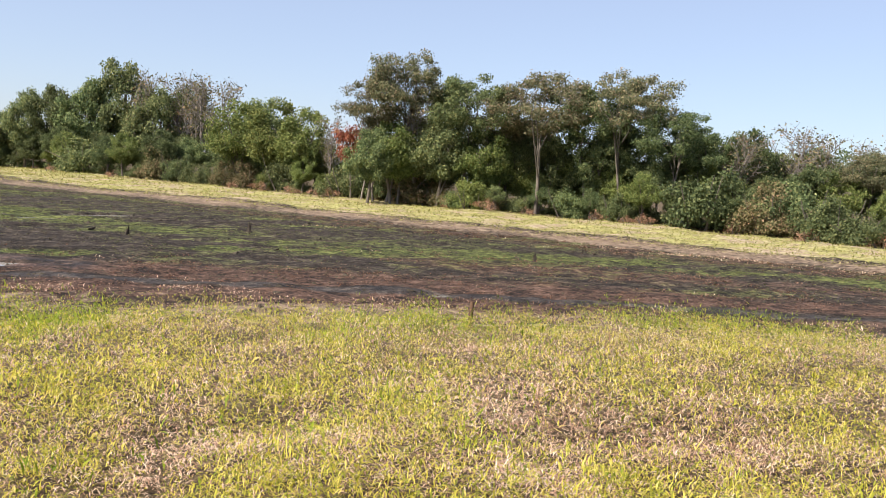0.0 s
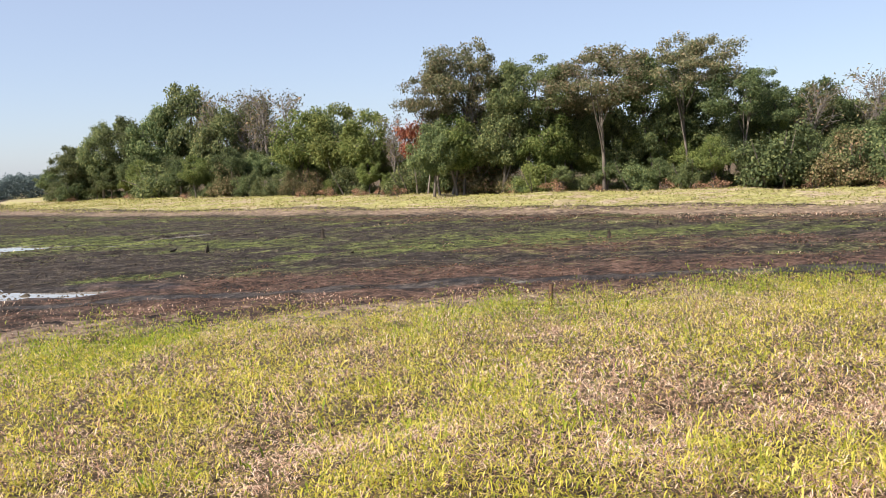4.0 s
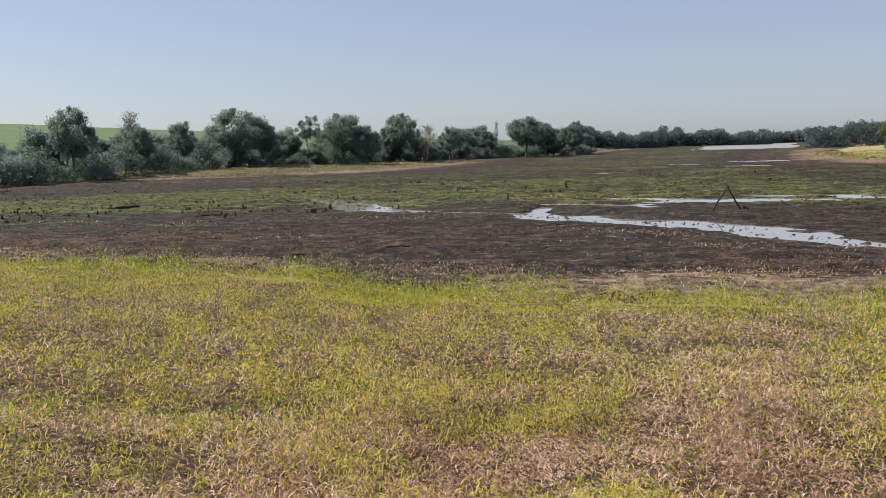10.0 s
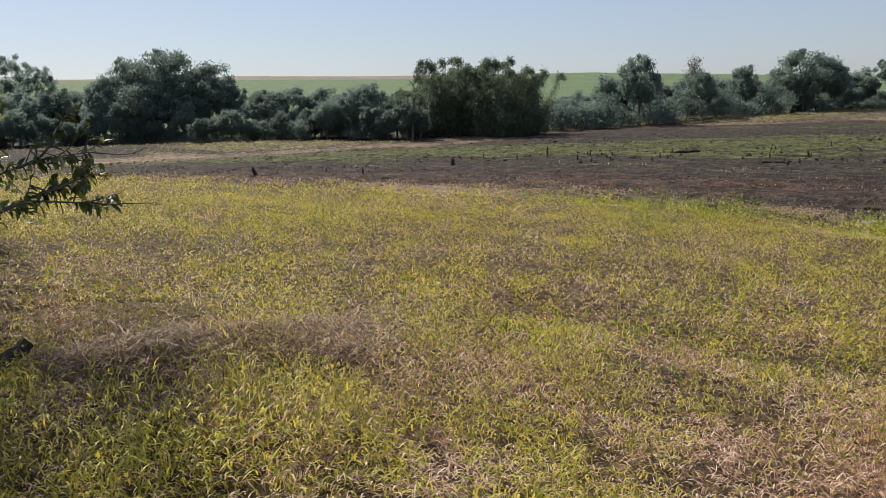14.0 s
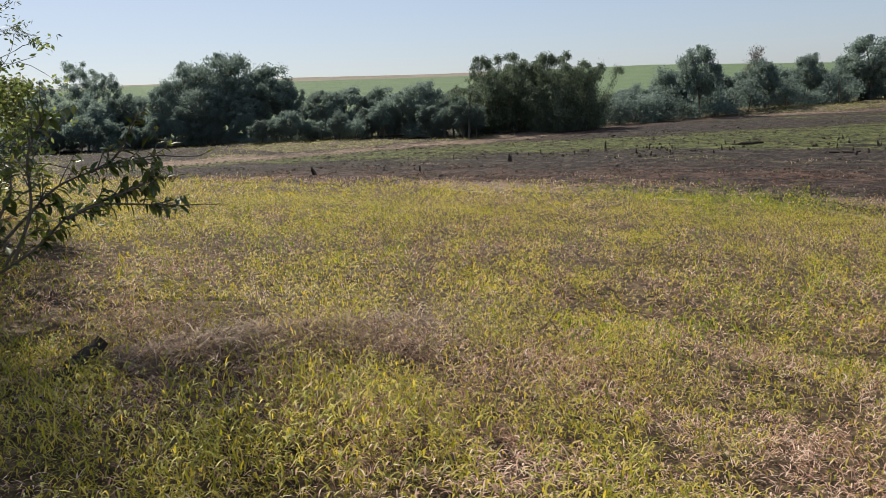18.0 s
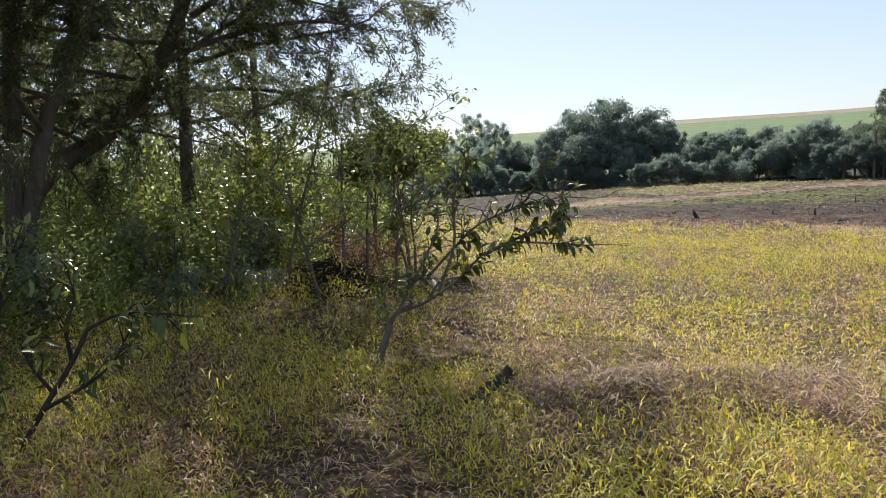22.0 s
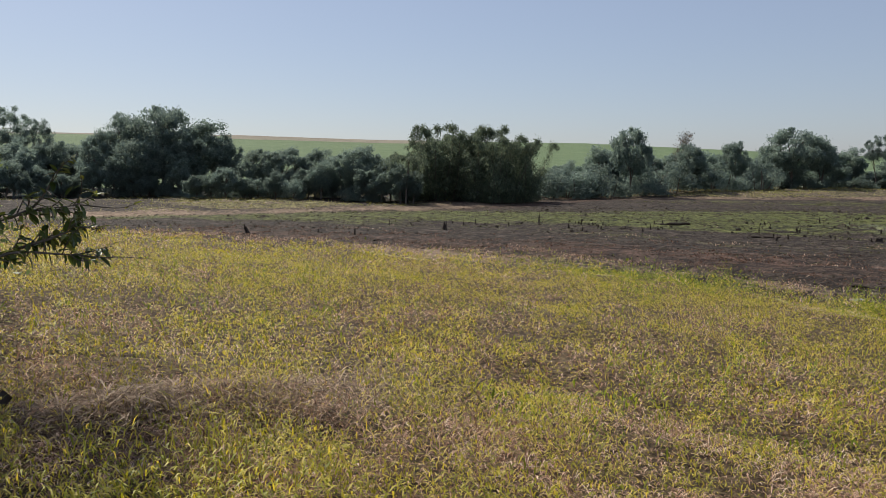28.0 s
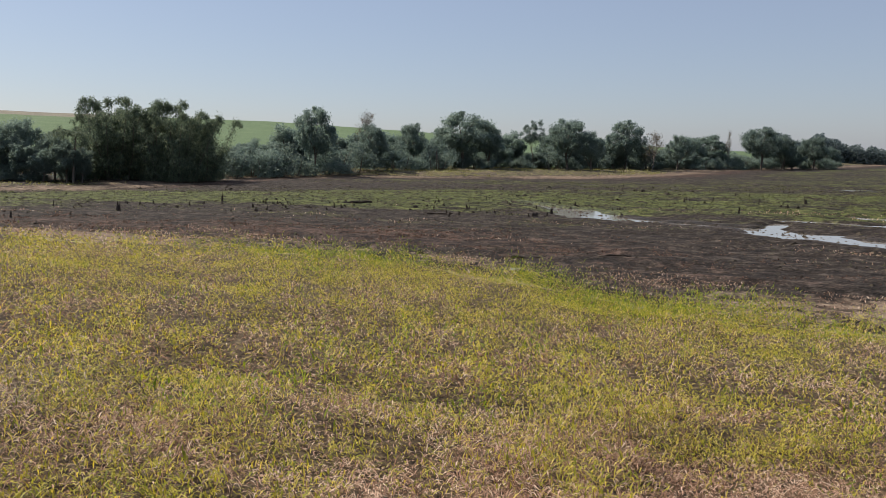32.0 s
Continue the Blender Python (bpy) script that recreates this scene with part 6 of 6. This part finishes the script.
feather_tree(502, [([(-13.3, -4.75, 1.9), (-13.75, -4.35, 3.9), (-14.15, -3.0, 4.95), (-14.3, -2.1, 6.4), (-14.4, -1.3, 8.8)], 0.21, 0.08)],
             [([(-14.1, -3.05, 4.85), (-13.6, -2.3, 5.6), (-13.5, -1.15, 5.98), (-13.5, 0.0, 6.1), (-13.5, 0.9, 5.9)], 0.07),
              ([(-14.3, -2.1, 6.4), (-13.4, -1.0, 7.8), (-12.2, 0.1, 8.4), (-11.2, 1.2, 8.3)], 0.07),
              ([(-14.4, -1.5, 8.2), (-13.0, -0.6, 9.2), (-11.6, -0.6, 9.3), (-10.4, -1.0, 8.9)], 0.06),
              ([(-14.4, -1.5, 8.2), (-13.4, 0.4, 8.9), (-12.4, 1.4, 8.8), (-11.5, 2.0, 8.3)], 0.06)], 10, 3.4, 56, "dark leaning tree with feathery leaves")
feather_tree(503, [(upright(98.9, 15.4, 11.2, (0.1, 0.25)), 0.15, 0.05)],
             [([(-15.1, -2.1, 5.4), (-14.6, -1.1, 5.3), (-14.6, -0.1, 5.1), (-14.4, 0.7, 5.0)], 0.05),
              ([(-15.1, -2.0, 6.6), (-14.6, -0.6, 7.2), (-14.2, 0.8, 6.8), (-13.9, 1.8, 6.2)], 0.06),
              ([(-15.1, -2.0, 7.4), (-14.2, -0.2, 8.4), (-13.4, 1.2, 8.4), (-12.8, 2.2, 7.8)], 0.06),
              ([(-15.1, -2.0, 8.4), (-13.6, -1.2, 9.4), (-12.2, -0.2, 9.6), (-11.0, 0.6, 9.2)], 0.06)], 11, 3.8, 56, "straight dark tree with a loose feathery canopy")
feather_tree(504, [(upright(94.6, 19.0, 10.5, (0.0, 0.2)), 0.12, 0.05)],
             [], 6, 2.6, 22, "slim tree with a loose feathery canopy")
# stands out of view, added for the shade of its crown
feather_tree(505, [(upright(117, 11.5, 10.5, (0.4, 0.5)), 0.16, 0.06)], [], 9, 3.6, 36, "unseen feathery tree added for shade in the grove")
feather_tree(506, [(upright(104, 22, 11.5, (0.0, 0.3)), 0.16, 0.06)], [], 10, 4.0, 36, "tall feathery tree deeper in the grove")
feather_tree(509, [(upright(107, 26, 11.0, (0.2, 0.4)), 0.15, 0.06)], [], 13, 4.2, 60, "tall feathery tree deeper in the grove")
feather_tree(510, [(upright(113.5, 21, 11.0, (0.2, 0.4)), 0.15, 0.06)], [], 13, 4.2, 60, "dark feathery tree deeper in the grove")
feather_tree(511, [(upright(101.5, 29, 11.0, (0.2, 0.4)), 0.15, 0.06)], [], 13, 4.2, 60, "tall feathery tree deeper in the grove")
feather_tree(508, [(upright(110.5, 18, 11.0, (0.2, 0.4)), 0.15, 0.06), (upright(109.5, 18, 10.5, (-0.6, -0.8)), 0.12, 0.05)], [], 9, 3.6, 36, "dark feathery tree deeper in the grove")

GROVE = "undergrowth of the shady grove"
proto("under", make_bush("undergrowth_bush", 61, 2.2, 2.6, 9, 150, 0.07, M_LEAF_SHADE, "leafy green bush in the shade of the grove", clumps=26, thin=0.45, stem=0.3))
proto("under_b", make_bush("undergrowth_bush", 62, 2.0, 2.4, 9, 130, 0.085, M_LEAF_SHADE, "light green bush in the shade of the grove", clumps=24, thin=0.5, stem=0.3))
proto("under_c", make_bush("undergrowth_bush", 64, 1.7, 2.2, 9, 150, 0.17, M_LEAF_BLUE, "blue-green bush with long narrow leaves", clumps=20, thin=0.13, stem=0.3))
proto("under_d", make_bush("undergrowth_bush", 65, 3.0, 1.8, 7, 120, 0.08, M_LEAF_SUNNY, "tall yellow-green bush catching the sun", clumps=26, thin=0.5, stem=0.3))
proto("under_dry", make_bush("dry_bush", 66, 1.5, 1.8, 8, 70, 0.09, M_BROWN, "dry reddish-brown bush in the sun", clumps=16, thin=0.4, stem=0.3))
proto("dense", make_bush("round_bush", 63, 3.4, 4.4, 6, 260, 0.12, M_LEAF_DENSE, "dense round dark green bush at the grove's edge", clumps=40))
for yaw, dist, scale, kind in ((108.5, 11.6, 0.75, "under_c"), (105.5, 12.0, 0.9, "under"), (103, 12.8, 0.95, "under_c"), (101.0, 12.2, 0.85, "under_b"), (98.8, 12.8, 0.95, "under"), (96.6, 13.2, 0.95, "under_c"),
                               (94.6, 14.0, 0.95, "under_d"), (93.2, 14.4, 0.7, "under_b"), (102.0, 15.5, 1.2, "under"), (97.6, 15.6, 1.15, "under_b"), (106.5, 15.5, 1.2, "under"),
                               (111.5, 11.2, 0.7, "under_b"), (114, 14.0, 1.1, "under"), (90.6, 16.2, 0.8, "under_c"), (89.0, 21, 1.2, "under_b"), (118, 9.0, 0.9, "under_c"), (100.0, 11.4, 0.5, "under_c"),
                               (104.2, 10.8, 0.5, "under_b"), (95.6, 11.8, 0.45, "under_c"), (92.4, 19, 1.3, "under_d")):
    plant(kind, yaw, dist, scale, 1.0, group=GROVE)
for yaw, dist, scale, kind in ((87.4, 18.0, 0.8, "under_b"), (95.6, 17.5, 1.4, "under"), (91.0, 18.5, 1.2, "under_b"), (93.8, 16.4, 1.1, "under"), (89.4, 16.0, 0.7, "under_d"),
                               (97, 19, 1.6, "under"), (99.5, 21, 1.9, "under_b"), (102, 19.5, 1.7, "under_b"), (104.5, 21.5, 1.9, "under"), (107, 19, 1.7, "under_b"), (109.5, 21, 1.8, "under"), (95.2, 22, 1.8, "under_d"),
                               (88.4, 13.4, 0.6, "under_dry"), (86.2, 14.6, 0.6, "under_dry"), (90.2, 15.4, 0.7, "under_dry")):
    plant(kind, yaw, dist, scale, 1.0, group=GROVE)
proto("round", crown_tree("small_tree", 67, 2.7, 0.04, 0.3, 0.95, 0.46, 46, 0.25, 0.85, 110, 0.085, M_LEAF_BRIGHT, M_BARK, "small tree with a round dense green crown"))
plant("round", 85.3, 15.0, 1.0, 1.0, group=GROVE)
plant("round", 87.3, 15.6, 0.95, 0.9, group=GROVE)
for yaw, dist, scale in ((87.6, 24.0, 0.75), (101.0, 34, 0.9), (106, 32, 1.0), (111, 28, 1.0), (116, 24, 1.0), (95, 30, 0.9), (91.5, 30, 0.85)):
    plant("dense", yaw, dist, scale, 1.0, group=GROVE)


def thin_tree(seed, yaw, dist, tall, lean, leaves, label):
    """A slim crooked young tree, nearly bare, with long thin twigs."""
    rng = np.random.default_rng(seed)
    thing = tagged(new("thin_tree"), label, "tree", "young trees at the grove's edge")
    thing.matrix_basis = pose(*spot(yaw, dist))
    wood, ends = Wood(), []
    trunk = bend(rng, (0, 0, -0.1), (lean[0], lean[1], 1), tall, 9, 0.06, 0.03)
    wood.add(trunk, np.linspace(0.024, 0.008, 10), 6)
    for k in range(8):
        i = rng.integers(3, 10)
        a = rng.uniform(0, 6.28)
        limb = bend(rng, trunk[i], (np.cos(a), np.sin(a), rng.uniform(0.1, 0.9)), rng.uniform(0.7, 1.7), 6, 0.12, 0.02)
        wood.add(limb, np.linspace(0.010, 0.003, 7), 5)
        for _ in range(3):
            j = rng.integers(2, 7)
            tw = bend(rng, limb[j], unit(rng.normal(0, 1, 3)) + unit(limb[j] - trunk[i]), rng.uniform(0.3, 0.8), 4, 0.15)
            wood.add(tw, np.linspace(0.006, 0.002, 5), 3)
            ends += [tw[-1], tw[-2]]
    part("trunk", wood.mesh("trunk", M_BARK), thing)
    v, f = leaf_cloud(rng, np.array(ends), np.full(len(ends), 0.22), leaves, 0.075, 0.8, 0.4, 0.45)
    part("crown", mesh_np("crown", v, [f], [M_LEAF_SHADE]), thing)


thin_tree(601, 93.6, 12.2, 3.9, (0.0, 0.28), 1, "slim crooked young tree with bare pale twigs")
thin_tree(602, 89.6, 12.0, 2.2, (0.0, 0.05), 12, "thin young tree with sparse leaves")
thin_tree(603, 88.2, 12.6, 2.4, (0.05, 0.1), 12, "thin young tree with sparse leaves")
thin_tree(604, 86.4, 11.6, 1.9, (0.0, 0.12), 12, "thin shrubby young tree with sparse leaves")
thin_tree(605, 91.0, 10.8, 2.0, (0.0, -0.05), 12, "thin young tree with sparse leaves")
thin_tree(606, 97.2, 11.6, 2.3, (0.0, 0.1), 8, "thin young tree in the shade")
thin_tree(607, 85.0, 13.4, 1.7, (0.0, 0.1), 12, "thin shrubby young tree with sparse leaves")


def brush_pile(yaw, dist, scale):
    rng = np.random.default_rng(int(yaw * 13))
    wood = Wood()
    for k in range(420):
        a, q = rng.uniform(0, 6.28), rng.uniform(0, 1) ** 0.7
        start = np.array([np.cos(a) * q * 0.7, np.sin(a) * q * 0.7, 0.55 * (1 - q * q) * rng.uniform(0.3, 1.0)])
        wood.add(bend(rng, start, (rng.normal(), rng.normal(), 0.15 * rng.normal()), rng.uniform(0.15, 0.45), 4, 0.15), np.linspace(0.012, 0.005, 5), 4)
    ob = tagged(new("brushwood", wood.mesh("brushwood", M_STUMP)), "dark pile of dead brushwood", "brushwood", kind="stuff")
    ob.matrix_basis = pose(*spot(yaw, dist))
    ob.scale = (scale, scale, scale)


brush_pile(90.7, 12.2, 0.88)
brush_pile(89.3, 12.3, 0.7)


# small palm beside the bamboo
def make_palm(tall):
    rng = np.random.default_rng(81)
    thing = tagged(new("palm"), "small palm with a tuft of arching fronds", "palm", "trees along the left-hand shore")
    w = Wood()
    w.add(bend(rng, (0, 0, -0.2), (0.03, 0, 1), tall * 0.75, 6, 0.02), np.linspace(0.14, 0.10, 7), 8)
    part("trunk", w.mesh("trunk", M_BARK), thing)
    for k in range(14):
        a = k * 2.4
        p = bend(rng, (0, 0, tall * 0.73), (np.cos(a), np.sin(a), rng.uniform(0.5, 1.4)), tall * 0.42, 8, 0.03, -0.22)
        fw = Wood()
        fw.add(p, np.linspace(0.03, 0.01, 9), 4)
        fr = part("frond", fw.mesh("frond", M_BAMBOO), thing)
        at = np.repeat(p[1:], 10, 0) + rng.normal(0, 0.06, (80, 3))
        side = np.cross(unit(np.gradient(p, axis=0))[1:], [0, 0, 1.0])
        way = np.repeat(side, 10, 0) * np.tile([1, -1], 40)[:, None] + [0, 0, -0.2]
        size = np.full(80, 0.5)
        v, f = big_leaves(rng, at, way, size, size * 0.14, 0.3)
        tagged(part("frond_blade", mesh_np("frond_blade", v, f, [M_BAMBOO]), fr), kind="stuff")
    return thing


make_palm(7.0).matrix_basis = pose(*spot(56.0, 99))
